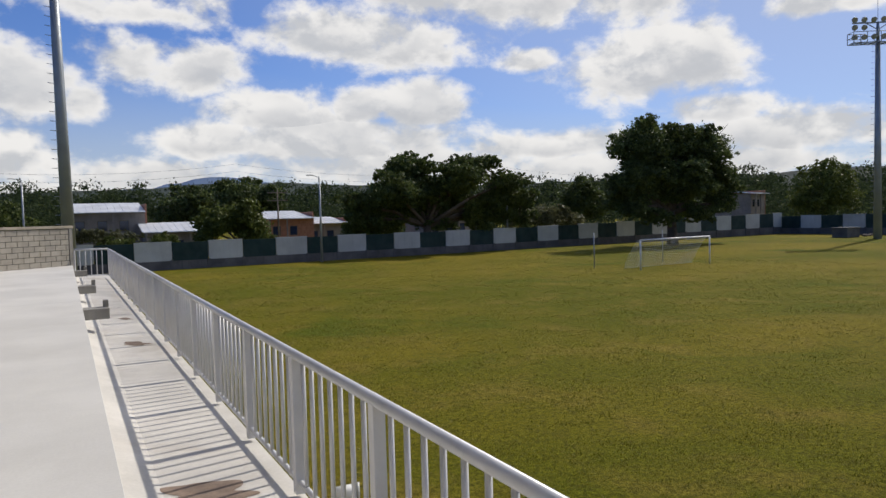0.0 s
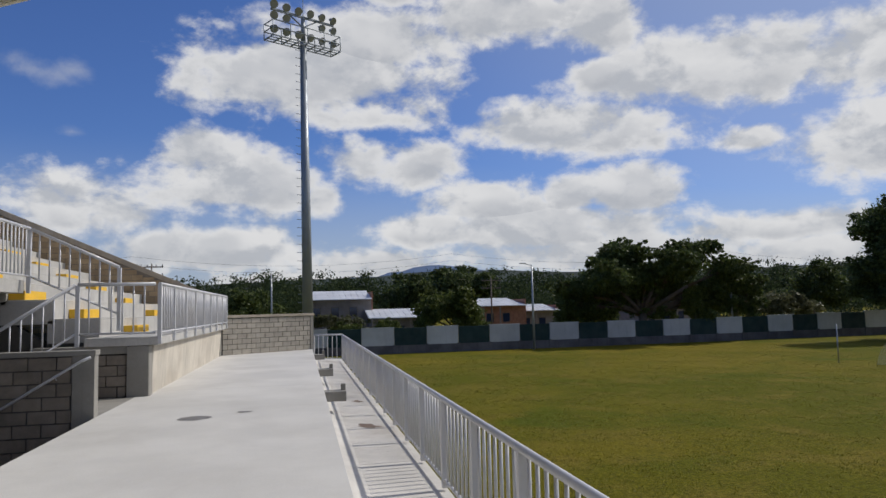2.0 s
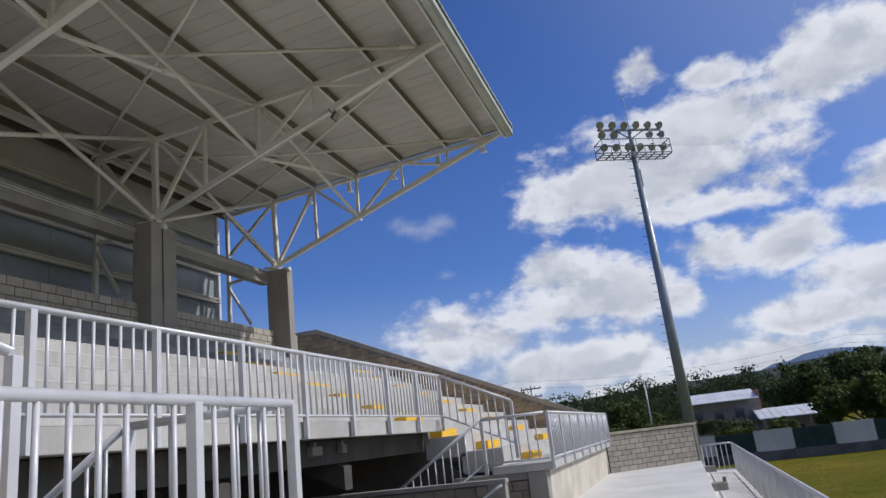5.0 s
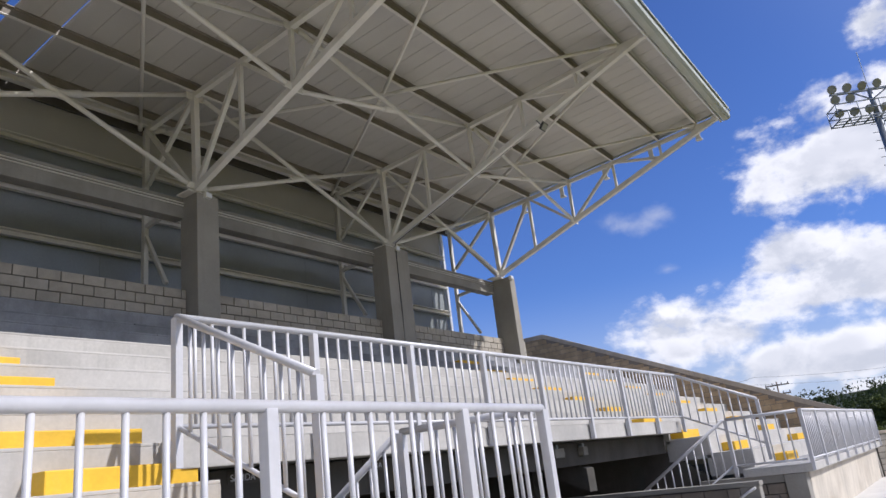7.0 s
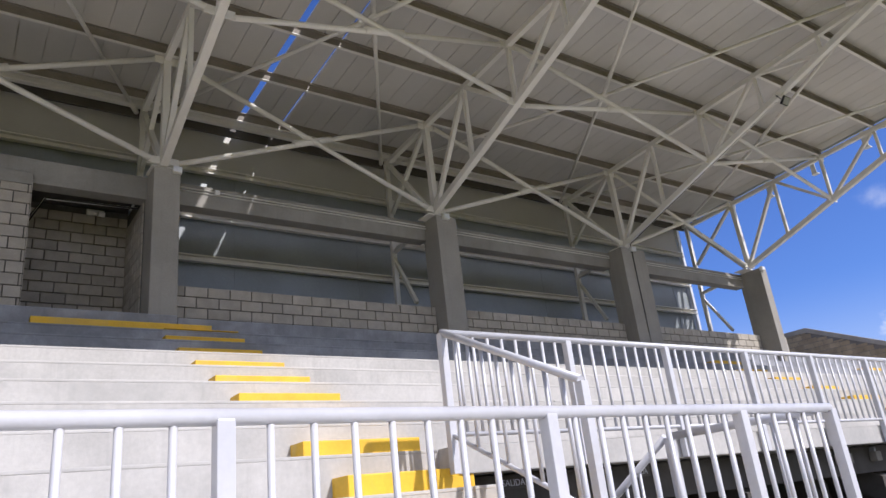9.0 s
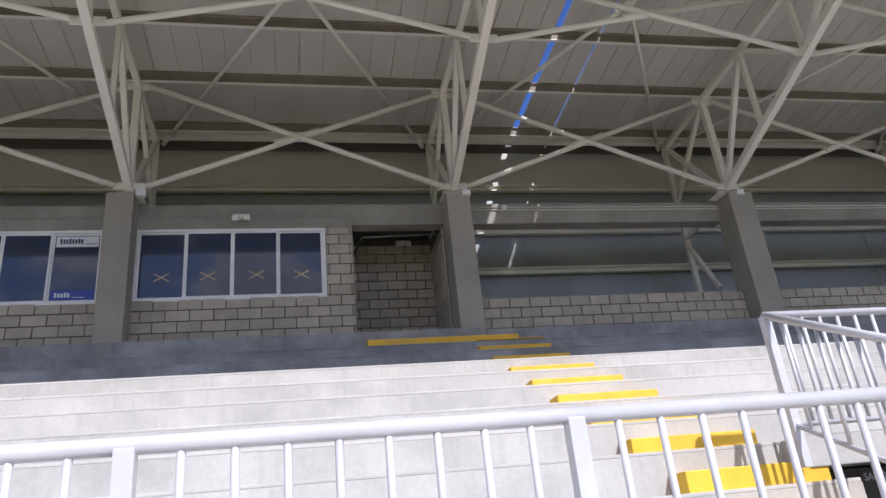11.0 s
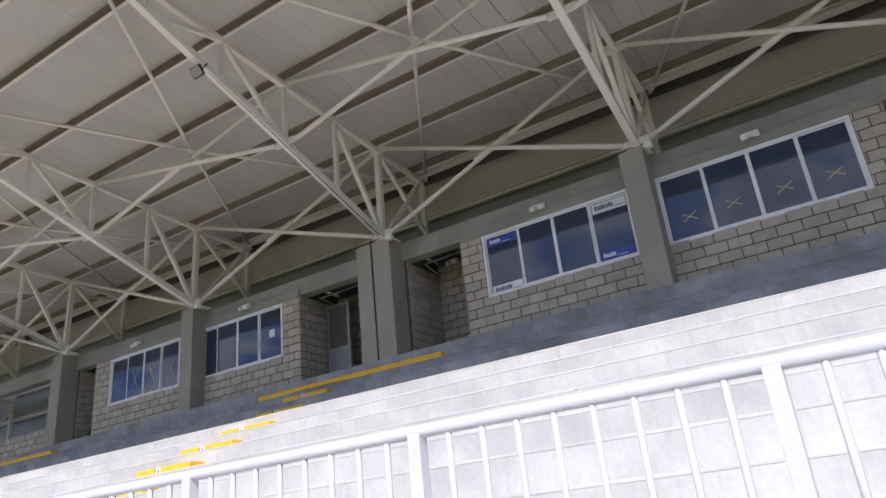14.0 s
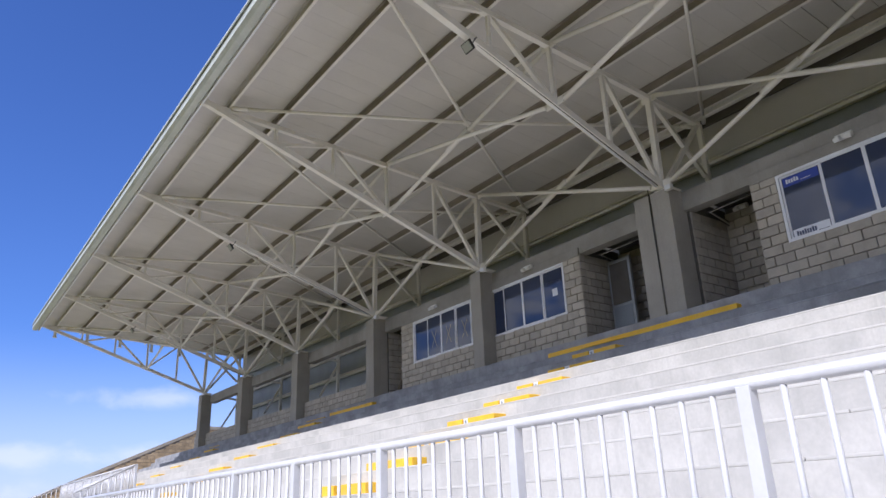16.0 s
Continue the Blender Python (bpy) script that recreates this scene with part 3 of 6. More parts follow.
def build_aisles():
    for j in range(-1, 8):
        yellow_step(0.06, 1.34, j, depth=0.30 if j < 7 else 0.22)
        if j >= 0:
            yellow_step(14.15, 15.35, j)
        else:
            yellow_step(15.0, 16.2, j)
        yellow_step(22.3, 23.5, j)
        slip = 0.10 * (6 - j)                  # the middle aisle runs a little askew
        yellow_step(-14.40 - slip, -13.92 - slip, j)
        yellow_step(-13.75 - slip, -13.10 - slip * 0.6, j)
        yellow_step(-28.6, -27.2, j)
        yellow_step(-39.3, -38.0, j)
    yellow_step(0.06, 1.34, -2)
    yellow_step(22.3, 23.5, -2)
    yellow_step(16.0, 17.2, -2)
    # at the top a yellow nosing on the last riser and a long step against the kerb
    for a, b in ((0.10, 1.30), (-14.30, -13.0), (-28.5, -27.0), (-39.4, -38.1)):
        yellow_step(a, b, 8, depth=0.10, high=0.02)
    for a, b in ((-1.78, 0.87), (-15.4, -10.35), (-26.7, -23.7)):
        yellow_step(a, b, 8, depth=0.17, high=0.115, back=-11.395)
    # small white number plates on the blocks between the halves of the middle aisle
    for j in range(1, 8):
        x, slip = riser_x(j + 1), 0.10 * (6 - j)
        ob = thing("number_plate", "small white number plate on a concrete block in the aisle", "plate", "plates in the middle aisle")
        part("block", box(x, x + 0.27, -13.915 - slip, -13.755 - slip, tread_z(j), tread_z(j) + 0.20, 0.01), "tier", ob, "pale concrete block")
        part("plate", box(x + 0.271, x + 0.277, -13.90 - slip, -13.77 - slip, tread_z(j) + 0.05, tread_z(j) + 0.19), "white_sign", ob)
        part("figure", box(x + 0.278, x + 0.281, -13.86 - slip, -13.81 - slip, tread_z(j) + 0.08, tread_z(j) + 0.16), "pole", ob)


TRUSS_Y = {3: 18.06, 2: 12.18, 1: 5.92, 0: 0.06, -1: -5.78, -2: -11.72, -3: -18.05, -4: -23.9, -5: -30.15, -6: -36.05, -7: -41.9}
COLUMN_Y = {3: (18.39, 0.34), 2: (12.45, 0.97), 1: (6.17, 0.54), 0: (0.125, 0.46), -1: (-5.92, 0.46), -2: (-12.02, 0.93), -3: (-18.27, 0.46), -4: (-24.2, 0.52), -5: (-30.3, 0.55), -6: (-36.4, 0.55), -7: (-42.3, 0.5)}
COL_X0, COL_X1, COL_TOP, TOP_Z = -12.0, -11.43, 7.97, tread_z(8)


def build_columns():
    for k, (y, w) in COLUMN_Y.items():
        ob = thing("column", "tall square raw concrete column of the stand", "column", "columns of the stand")
        front = COL_X1 + (0.22 if k == 3 else 0.0)
        if w > 0.9:
            cut = y - 0.06 if k > 0 else y - 0.03
            part("shaft", box(COL_X0, front, y - w / 2, cut - 0.012, TOP_Z, COL_TOP, 0.018), "column", ob, "half of a double column beside an open joint")
            part("shaft", box(COL_X0, front - 0.012, cut + 0.012, y + w / 2, TOP_Z, COL_TOP, 0.018), "column", ob, "half of a double column beside an open joint")
        else:
            part("shaft", box(COL_X0, front, y - w / 2, y + w / 2, TOP_Z, COL_TOP, 0.018), "column", ob)
        foot = TRUSS_Y[k]
        part("base_plate", box(COL_X0 + 0.12, COL_X1 - 0.03, foot - 0.2, foot + 0.2, COL_TOP, COL_TOP + 0.03), "steel", ob)
        lamp = thing("junction_box", "small white electric box on top of a column", "junction box", "boxes on the columns")
        part("box", box(front - 0.02, front + 0.08, foot + 0.14, foot + 0.30, COL_TOP - 0.10, COL_TOP + 0.02, 0.008), "plastic", lamp)
        part("cover", box(front + 0.081, front + 0.09, foot + 0.15, foot + 0.29, COL_TOP - 0.09, COL_TOP + 0.01, 0.003), "white_frame", lamp)
    for y in (12.36, -12.07):
        cable = path_tube([(COL_X1 + 0.012, y + 0.02, 8.15), (COL_X1 + 0.012, y + 0.02, 7.0), (COL_X1 + 0.014, y + 0.035, 6.2), (COL_X1 + 0.012, y + 0.03, TOP_Z + 0.02)], 0.011, 6)
        tagged(new("cable", mesh_of("cable", cable, "black")), "black cable running down a concrete column", "cable", "cables on the columns")
    ks = sorted(COLUMN_Y)
    for a, b in zip(ks, ks[1:]):
        y0, y1 = COLUMN_Y[a][0] + COLUMN_Y[a][1] / 2, COLUMN_Y[b][0] - COLUMN_Y[b][1] / 2
        solid("beam", box(-12.2, -11.9, y0 - 0.02, y1 + 0.02, 7.51, 7.95, 0.012), "raw", "raw concrete tie beam between the columns", "beam")


def build_back_walls():
    # kerb below the block walls, parapets in the open bays
    open_bays = ((0.37, 5.88), (6.46, 11.94), (12.96, 18.20), (18.58, 19.7), (-30.0, -24.48), (-36.1, -30.6), (-42.03, -36.7), (-43.9, -42.57))
    for n, (a, b, top) in enumerate(((SOUTH, -24.46, 5.21), (-24.456, 0.355, 5.25), (0.359, NORTH, 5.21))):
        solid(f"wall_kerb_{n + 1}", box(-12.25, -11.40, a, b, TOP_Z - 0.2, top, 0.012), "stained", "stained concrete kerb, roof shade in its colour, that carries the columns and back walls", "kerb")
    for n, (a, b) in enumerate(open_bays):
        core = solid(f"wall_parapet_{n + 1}", box(-11.955, -11.815, a, b, 5.1, 5.90), "mortar", "low grey concrete block parapet behind the top tier", "wall")
        block_wall(core, (-11.885, a), (0, 1), b - a, 5.125, 5.915, course=0.1975)


def build_press_rooms():
    """The block-built press rooms with their windows, recesses and doors."""
    rooms = (
        # wall from, to; windows (from, to); recess from, to
        (-5.74, -1.89, ((-5.71, -2.39),), (-1.89, -0.12)),
        (-9.99, -6.10, ((-9.46, -6.21),), (-11.5, -9.99)),
        (-18.46, -14.66, ((-18.43, -15.24),), (-14.66, -12.47)),
        (-22.85, -18.62, ((-22.15, -19.06),), (-23.92, -22.85)),
    )
    sill, head = 6.08, 7.45
    for n, (a, b, wins, rec) in enumerate(rooms):
        core = solid(f"wall_room_{n + 1}", box(-12.03, -11.90, a, b, 5.11, sill), "mortar", "grey concrete block front wall of a press room", "wall")
        for w0, w1 in wins:
            if w0 - a > 0.06:
                part("core", box(-12.03, -11.90, a, w0, sill, head), "mortar", core)
            if b - w1 > 0.06:
                part("core", box(-12.03, -11.90, w1, b, sill, head), "mortar", core)
            part("lintel", box(-12.06, -11.845, a + 0.004, b - 0.004, head, 7.66, 0.01), "raw", core, "raw concrete lintel")
        holes = [(w0 - a, w1 - a, sill, head + 0.4) for w0, w1 in wins]
        block_wall(core, (-11.965, a), (0, 1), b - a, 5.11, head, holes=holes)
        # side wall and back wall of the recess, and a dim room behind
        r0, r1 = rec
        back = solid(f"wall_recess_{n + 1}", box(-13.60, -13.45, r0 - 0.02, r1 + 0.02, 5.11, 8.2), "mortar", "shaded concrete block wall at the back of a recess", "wall")
        block_wall(back, (-13.44, r0), (0, 1), r1 - r0, 5.11, 7.8)
        side_y = b if abs(r0 - b) < 0.1 else a
        inward = -0.1 if side_y == b else 0.1
        side = solid(f"wall_side_{n + 1}", box(-13.42, -12.07, side_y + inward - 0.07, side_y + inward + 0.07, 5.11, 7.8), "mortar", "concrete block side wall of a press room", "wall")
        block_wall(side, (-13.42, side_y + inward), (1, 0), 1.35, 5.11, 7.6)
        face = side_y + (0.004 if side_y == b else -0.004)
        block_wall(side, (-12.065, face), (1, 0), 0.195, 5.11, head, thick=0.012, unit=0.8)
        far_y = r1 + 0.08 if side_y == b else r0 - 0.08
        side = solid(f"wall_side_{n + 5}", box(-13.42, -12.02, far_y - 0.07, far_y + 0.07, 5.11, 7.8), "mortar", "concrete block side wall of a recess", "wall")
        block_wall(side, (-13.42, far_y), (1, 0), 1.40, 5.11, 7.6)
        for k in range(3):
            pipe = path_tube([(-13.3, r0 + 0.1, 7.50 - 0.05 * k), (-12.5 + 0.12 * k, r0 + 0.25, 7.52 - 0.04 * k), (-12.4 + 0.1 * k, r1 - 0.05, 7.54 - 0.05 * k)], 0.014 + 0.006 * (k == 1), 6)
            tagged(new("conduit", mesh_of("conduit", pipe, "steel" if k == 1 else "black")), "loose conduit under the recess soffit", "conduit", "conduits")
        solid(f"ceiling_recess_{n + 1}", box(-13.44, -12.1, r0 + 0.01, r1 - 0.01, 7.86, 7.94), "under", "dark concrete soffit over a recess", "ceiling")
        solid(f"wall_inner_{n + 1}", box(-13.7, -13.62, a, b, 5.11, 8.0), "room", "plain back wall inside a press room", "wall")
        for w0, w1 in wins:
            build_window(n + 1, w0, w1, sill, head)
    # aluminium door in the recess beside the middle column
    door = thing("door_1", "grey metal door with glass standing in a block recess", "door", kind="structure")
    part("frame", box(-12.9, -12.82, -14.60, -13.9, 5.11, 7.4), "grey_metal", door)
    part("pane", box(-12.815, -12.80, -14.53, -13.97, 6.25, 7.3), "dark_brown", door)
    part("panel", box(-12.815, -12.80, -14.53, -13.97, 5.2, 6.18), "pole", door)
    tagged(new("plank", mesh_of("plank", bar((-12.2, -23.75, 5.12), (-12.35, -23.15, 6.6), 0.09), "wood")), "loose wooden plank leaning in a dark recess", "plank")


def build_window(n, y0, y1, z0, z1):
    ob = thing(f"window_{n}", "white aluminium sliding window with four dark panes", "window", kind="structure")
    x = -11.905
    fr = 0.055
    part("frame", box(x - 0.06, x + 0.035, y0, y1, z0, z0 + fr), "white_frame", ob)
    part("frame", box(x - 0.06, x + 0.035, y0, y1, z1 - fr, z1), "white_frame", ob)
    part("frame", box(x - 0.06, x + 0.035, y0, y0 + fr, z0 + fr, z1 - fr), "white_frame", ob)
    part("frame", box(x - 0.06, x + 0.035, y1 - fr, y1, z0 + fr, z1 - fr), "white_frame", ob)
    w = (y1 - y0 - 2 * fr) / 4
    for i in range(4):
        a = y0 + fr + i * w
        out = 0.012 if i in (1, 2) else -0.018
        sash = part("sash", box(x + out - 0.012, x + out + 0.012, a, a + 0.034, z0 + fr, z1 - fr), "white_frame", ob)
        part("stile", box(x + out - 0.012, x + out + 0.012, a + w - 0.034, a + w, z0 + fr, z1 - fr), "white_frame", sash)
        part("rail", box(x + out - 0.012, x + out + 0.012, a + 0.034, a + w - 0.034, z0 + fr, z0 + fr + 0.03), "white_frame", sash)
        part("rail", box(x + out - 0.012, x + out + 0.012, a + 0.034, a + w - 0.034, z1 - fr - 0.03, z1 - fr), "white_frame", sash)
        part("pane", box(x + out - 0.004, x + out + 0.004, a + 0.034, a + w - 0.034, z0 + fr + 0.03, z1 - fr - 0.03), "glass", ob)
        face = x + out + 0.006
        cy = a + w / 2
        if n == 1 or (n == 4 and i > 0):
            tagged(new("tape_cross", mesh_of("tape_cross", cross_tape(face, cy + random.uniform(-0.03, 0.03), z0 + 0.46 + (0.12 if n == 4 else 0), *((0.30, 0.42) if n == 4 else ())), "tape")), "yellowed masking tape crossed on a window pane", "tape", "tape crosses")
        if n == 2 and i == 3:
            sign_panel(face, a + 0.05, a + w - 0.05, z1 - 0.30, z1 - 0.10, "white")
            sign_panel(face, a + 0.05, a + w - 0.05, z0 + 0.09, z0 + 0.26, "blue")
        if n == 2 and i == 0:
            sign_panel(face, a + 0.05, a + w - 0.05, z1 - 0.28, z1 - 0.10, "blue")
            sign_panel(face, a + 0.05, a + w - 0.05, z0 + 0.02, z0 + 0.22, "white")
        if n == 3 and i == 3:
            write("PRENSA", (face + 0.004, cy - 0.28, z1 - 0.48), 0.16, "dark_letter", "dark lettering on a press room window", up=90)
            tagged(new("notice", mesh_of("notice", box(face, face + 0.003, cy - 0.05, cy + 0.13, z1 - 0.78, z1 - 0.58), "white_sign")), "white paper notice taped to a window", "notice")


def cross_tape(x, y, z, r=0.15, flat=0.86):
    bm = bmesh.new()
    for s in (1, -1):
        d = Vector((0, flat, (0.5 if flat > 0.5 else 0.9) * s)).normalized()
        o = Vector((0, -d.z, d.y)) * 0.010
        c = Vector((x + 0.001 * s, y, z))
        vs = [c - d * r - o, c + d * r - o, c + d * r + o, c - d * r + o]
        low = [bm.verts.new(v) for v in vs]
        high = [bm.verts.new(v + Vector((0.001, 0, 0))) for v in vs]
        bm.faces.new(low[::-1]), bm.faces.new(high)
        for i in range(4):
            bm.faces.new((low[i], low[(i + 1) % 4], high[(i + 1) % 4], high[i]))
    return bm


def sign_panel(x, y0, y1, z0, z1, colour):
    ob = thing("sign", f"{colour} printed advertising strip on a window pane", "sign", "window signs")
    part("sheet", box(x, x + 0.004, y0, y1, z0, z1), colour + "_sign", ob)
    w, h = y1 - y0, z1 - z0
    ink = "pale_letter" if colour == "blue" else "dark_letter"
    y = y0 + 0.09 * w
    for i in range(5 if colour == "blue" else 8):
        k = w * (0.075 if colour == "blue" else 0.07)
        part("mark", box(x + 0.005, x + 0.007, y, y + k * 0.72, z0 + 0.3 * h, z0 + (0.72 if i % 3 else 0.80) * h), ink, ob)
        y += k
    part("mark", box(x + 0.005, x + 0.007, y + 0.02, min(y + 0.32 * w, y1 - 0.02), z0 + 0.24 * h, z0 + 0.30 * h), ink, ob)


def write(text, at, size, material, label, up=90, yaw=90):
    curve = bpy.data.curves.new("lettering", "FONT")
    curve.body, curve.size, curve.extrude = text, size, 0.002
    curve.materials.append(M[material])
    ob = new("lettering", curve)
    ob.matrix_basis = pose(*at, 90, 0, yaw)
    return tagged(ob, label, "lettering")


def emergency_light(x, y, z):
    ob = thing("emergency_light", "small white emergency light with two lamps on the wall", "lamp", "emergency lights")
    part("case", box(x, x + 0.08, y - 0.15, y + 0.15, z + 0.05, z + 0.15, 0.012), "plastic", ob)
    for s in (-1, 1):
        head = box(-0.02, 0.075, -0.06, 0.06, -0.045, 0.045, 0.015)
        head.transform(pose(x + 0.10, y + s * 0.085, z + 0.055, 0, 22, s * 14))
        part("head", head, "plastic", ob)


def build_end_walls():
    """Sloping gable walls at the two ends of the tiers."""
    for n, (y, s) in enumerate(((NORTH, 1), (SOUTH, -1))):
        y0, y1 = (y, y + 0.15) if s > 0 else (y - 0.15, y)
        line = lambda x: min(7.25, 5.02 - 0.4455 * (x + 9.277))
        core = solid(f"wall_gable_{n + 1}", prism([(-15.6, -2.5), (-2.66, -2.5), (-2.66, line(-2.66) - 0.185), (-14.30, 7.065), (-15.6, 7.065)], y0 + 0.005, y1 - 0.005), "shade_joint_block", "sloping concrete block gable wall at the end of the tiers", "wall")
        block_wall(core, (-15.55, (y0 + y1) / 2), (1, 0), 12.9, 1.0, 7.4, thick=0.17, block=BROWN_BLOCK, top=lambda u: line(-15.55 + u) - 0.185)
        cap = [(-2.60, line(-2.60) - 0.19), (-2.60, line(-2.60)), (-14.30, 7.25), (-15.65, 7.25), (-15.65, 7.06), (-14.30, 7.06)]
        solid(f"trim_gable_{n + 1}", prism(cap, y0 - 0.03, y1 + 0.03), "cap", "rough concrete coping on the sloping gable wall", "coping")
    # the oblique wall that closes the walkway
    a, b = Vector((-2.64, 26.1)), Vector((0.66, 28.5))
    d = (b - a).normalized()
    length = (b - a).length
    yaw = math.degrees(math.atan2(d.y, d.x))
    bm = box(0, length, -0.07, 0.07, -0.62, 1.34)
    bm.transform(pose(a.x, a.y, 0, 0, 0, yaw))
    core = solid("wall_end", bm, "mortar", "concrete block wall closing the walkway", "wall")
    block_wall(core, (a.x, a.y), (d.x, d.y), length - 0.15, 0.0, 1.34, course=0.1914)
    bm = box(length - 0.14, length, -0.11, 0.11, -0.62, 1.36, 0.01)
    bm.transform(pose(a.x, a.y, 0, 0, 0, yaw))
    part("pier", bm, "raw", core)
    bm = box(-0.02, length + 0.03, -0.13, 0.13, 1.36, 1.46, 0.012)
    bm.transform(pose(a.x, a.y, 0, 0, 0, yaw))
    part("coping", bm, "cap", core)


def build_front_wall():
    """Retaining wall under the front deck with its leaning face, and the ends at the passages."""
    for n, (a, b) in enumerate(spans_without(SOUTH, NORTH, [OPEN_LOW, (MIRROR - OPEN_LOW[1], MIRROR - OPEN_LOW[0])])):
        solid(f"wall_front_{n + 1}", prism([(-3.0, -2.5), (-2.66, -2.5), (-2.66, 0.0), (-2.60, 0.965), (-3.0, 0.965)], a + 0.36, b - 0.36), "retain", "stained cast concrete retaining wall under the front deck", "wall")
        for y in (a, b - 0.355):
            solid("pier", box(-3.02, -2.62, y, y + 0.355, -2.5, 0.96, 0.012), "raw", "raw concrete pier at the passage", "pier")
        if n == 2:
            core = solid("wall_passage_end", box(-4.6, -3.02, a + 0.12, a + 0.2, -2.5, 0.96), "mortar", "shaded block infill beside the passage", "wall")
            block_wall(core, (-4.6, a + 0.16), (1, 0), 1.56, -0.6, 0.8, block=SHADE_BLOCK)
            solid("beam", box(-4.7, -3.02, a + 0.05, a + 0.34, 0.82, 0.97, 0.01), "raw", "concrete edge beam beside the passage", "beam")


def build_passage(flip):
    """The stairway that goes down from the walkway under the tiers, and the shaded space below."""
    ys = lambda y: MIRROR - y if flip else y
    span = lambda a, b: (min(ys(a), ys(b)), max(ys(a), ys(b)))
    tag = 2 if flip else 1
    y0, y1 = span(4.97, 10.64)
    stairs = thing(f"stairs_{tag}", "concrete stairs leading down under the stand", "stairs", kind="structure")
    for i in range(13):
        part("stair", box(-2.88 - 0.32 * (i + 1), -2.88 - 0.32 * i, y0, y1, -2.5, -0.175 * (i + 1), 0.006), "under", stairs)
    for k, (p, q, end) in enumerate(((10.66, 10.86, -2.86), (4.75, 4.95, -3.16))):
        a, b = span(p, q)
        core = solid(f"wall_stair_{tag}_{k + 1}", box(-7.2, end - 0.06, a + 0.03, b - 0.03, -2.5, 0.94), "mortar", "brown concrete block wall beside the stairs, passage shade in its colour", "wall")
        # these blocks carry the passage's shade in their brown
        block_wall(core, (-7.2, (a + b) / 2), (1, 0), 7.2 + end - 0.32, -1.06, 0.94, thick=0.2, block=SHADE_BLOCK)
        part("pier", box(end - 0.32, end, a - 0.01, b + 0.01, -2.5, 0.95, 0.008), "raw", core)
        part("coping", box(-7.2, end + 0.02, a - 0.03, b + 0.03, 0.95, 1.03, 0.01), "raw", core)
    hand = thing("handrail", "grey pipe handrail on the stair wall", "handrail")
    y = ys(10.58)
    part("pipe", path_tube([(-2.9, y, 0.93), (-3.05, y, 0.86), (-6.6, y, -1.3)], 0.022), "rail", hand)
    for x in (-3.4, -4.9, -6.2):
        part("bracket", tube((x, y, 0.86 - 0.608 * (-3.05 - x)), (x, ys(10.67), 0.80 - 0.608 * (-3.05 - x)), 0.01, 6), "rail", hand)
    for k, (p, q) in enumerate(((10.86, 13.40), (2.69, 4.75))):
        a, b = span(p, q)
        solid(f"floor_landing_{tag}_{k + 1}", box(-7.2, -2.86, a, b, -0.3, -0.004), "raw", "concrete landing beside the stairs", "landing")
    # two small boxes on the beam, coloured like raw concrete
    for p, w in ((8.6, 0.34), (9.6, 0.18)):
        lamp = thing("bulkhead_box", "small grey box fixed to the beam over the passage", "box", "boxes over the passage")
        part("case", box(-5.495, -5.38, ys(p) - w / 2, ys(p) + w / 2, 1.78, 1.93, 0.015), "raw", lamp)
        part("bracket", box(-5.497, -5.42, ys(p) - 0.03, ys(p) + 0.03, 1.931, 1.99), "grey_metal", lamp)
    a, b = span(1.15, 14.05)
    solid(f"floor_passage_{tag}", box(-14.2, -7.05, a, b, -2.7, -2.46), "under", "concrete floor under the stand, its shade in the colour", "floor")
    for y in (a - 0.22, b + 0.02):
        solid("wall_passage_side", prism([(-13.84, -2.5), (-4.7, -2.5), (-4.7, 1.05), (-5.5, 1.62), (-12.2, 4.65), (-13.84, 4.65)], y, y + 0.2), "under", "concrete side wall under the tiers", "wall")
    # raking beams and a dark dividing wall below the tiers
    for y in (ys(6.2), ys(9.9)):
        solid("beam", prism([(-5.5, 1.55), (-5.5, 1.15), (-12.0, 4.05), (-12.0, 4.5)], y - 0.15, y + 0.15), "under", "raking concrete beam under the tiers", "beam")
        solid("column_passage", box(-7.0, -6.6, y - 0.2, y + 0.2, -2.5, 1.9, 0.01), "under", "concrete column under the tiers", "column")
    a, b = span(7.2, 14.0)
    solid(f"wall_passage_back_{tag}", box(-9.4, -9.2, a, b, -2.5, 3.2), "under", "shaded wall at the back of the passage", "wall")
    # unseen rear wall with one open gateway, added to keep daylight out
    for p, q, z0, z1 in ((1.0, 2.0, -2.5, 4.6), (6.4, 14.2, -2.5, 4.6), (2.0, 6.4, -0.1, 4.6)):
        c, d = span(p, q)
        solid(f"wall_rear_added_{tag}", box(-14.0, -13.86, c, d, z0, z1 + 0.28), "under", "unseen rear wall added under the stand to keep daylight out", "wall")


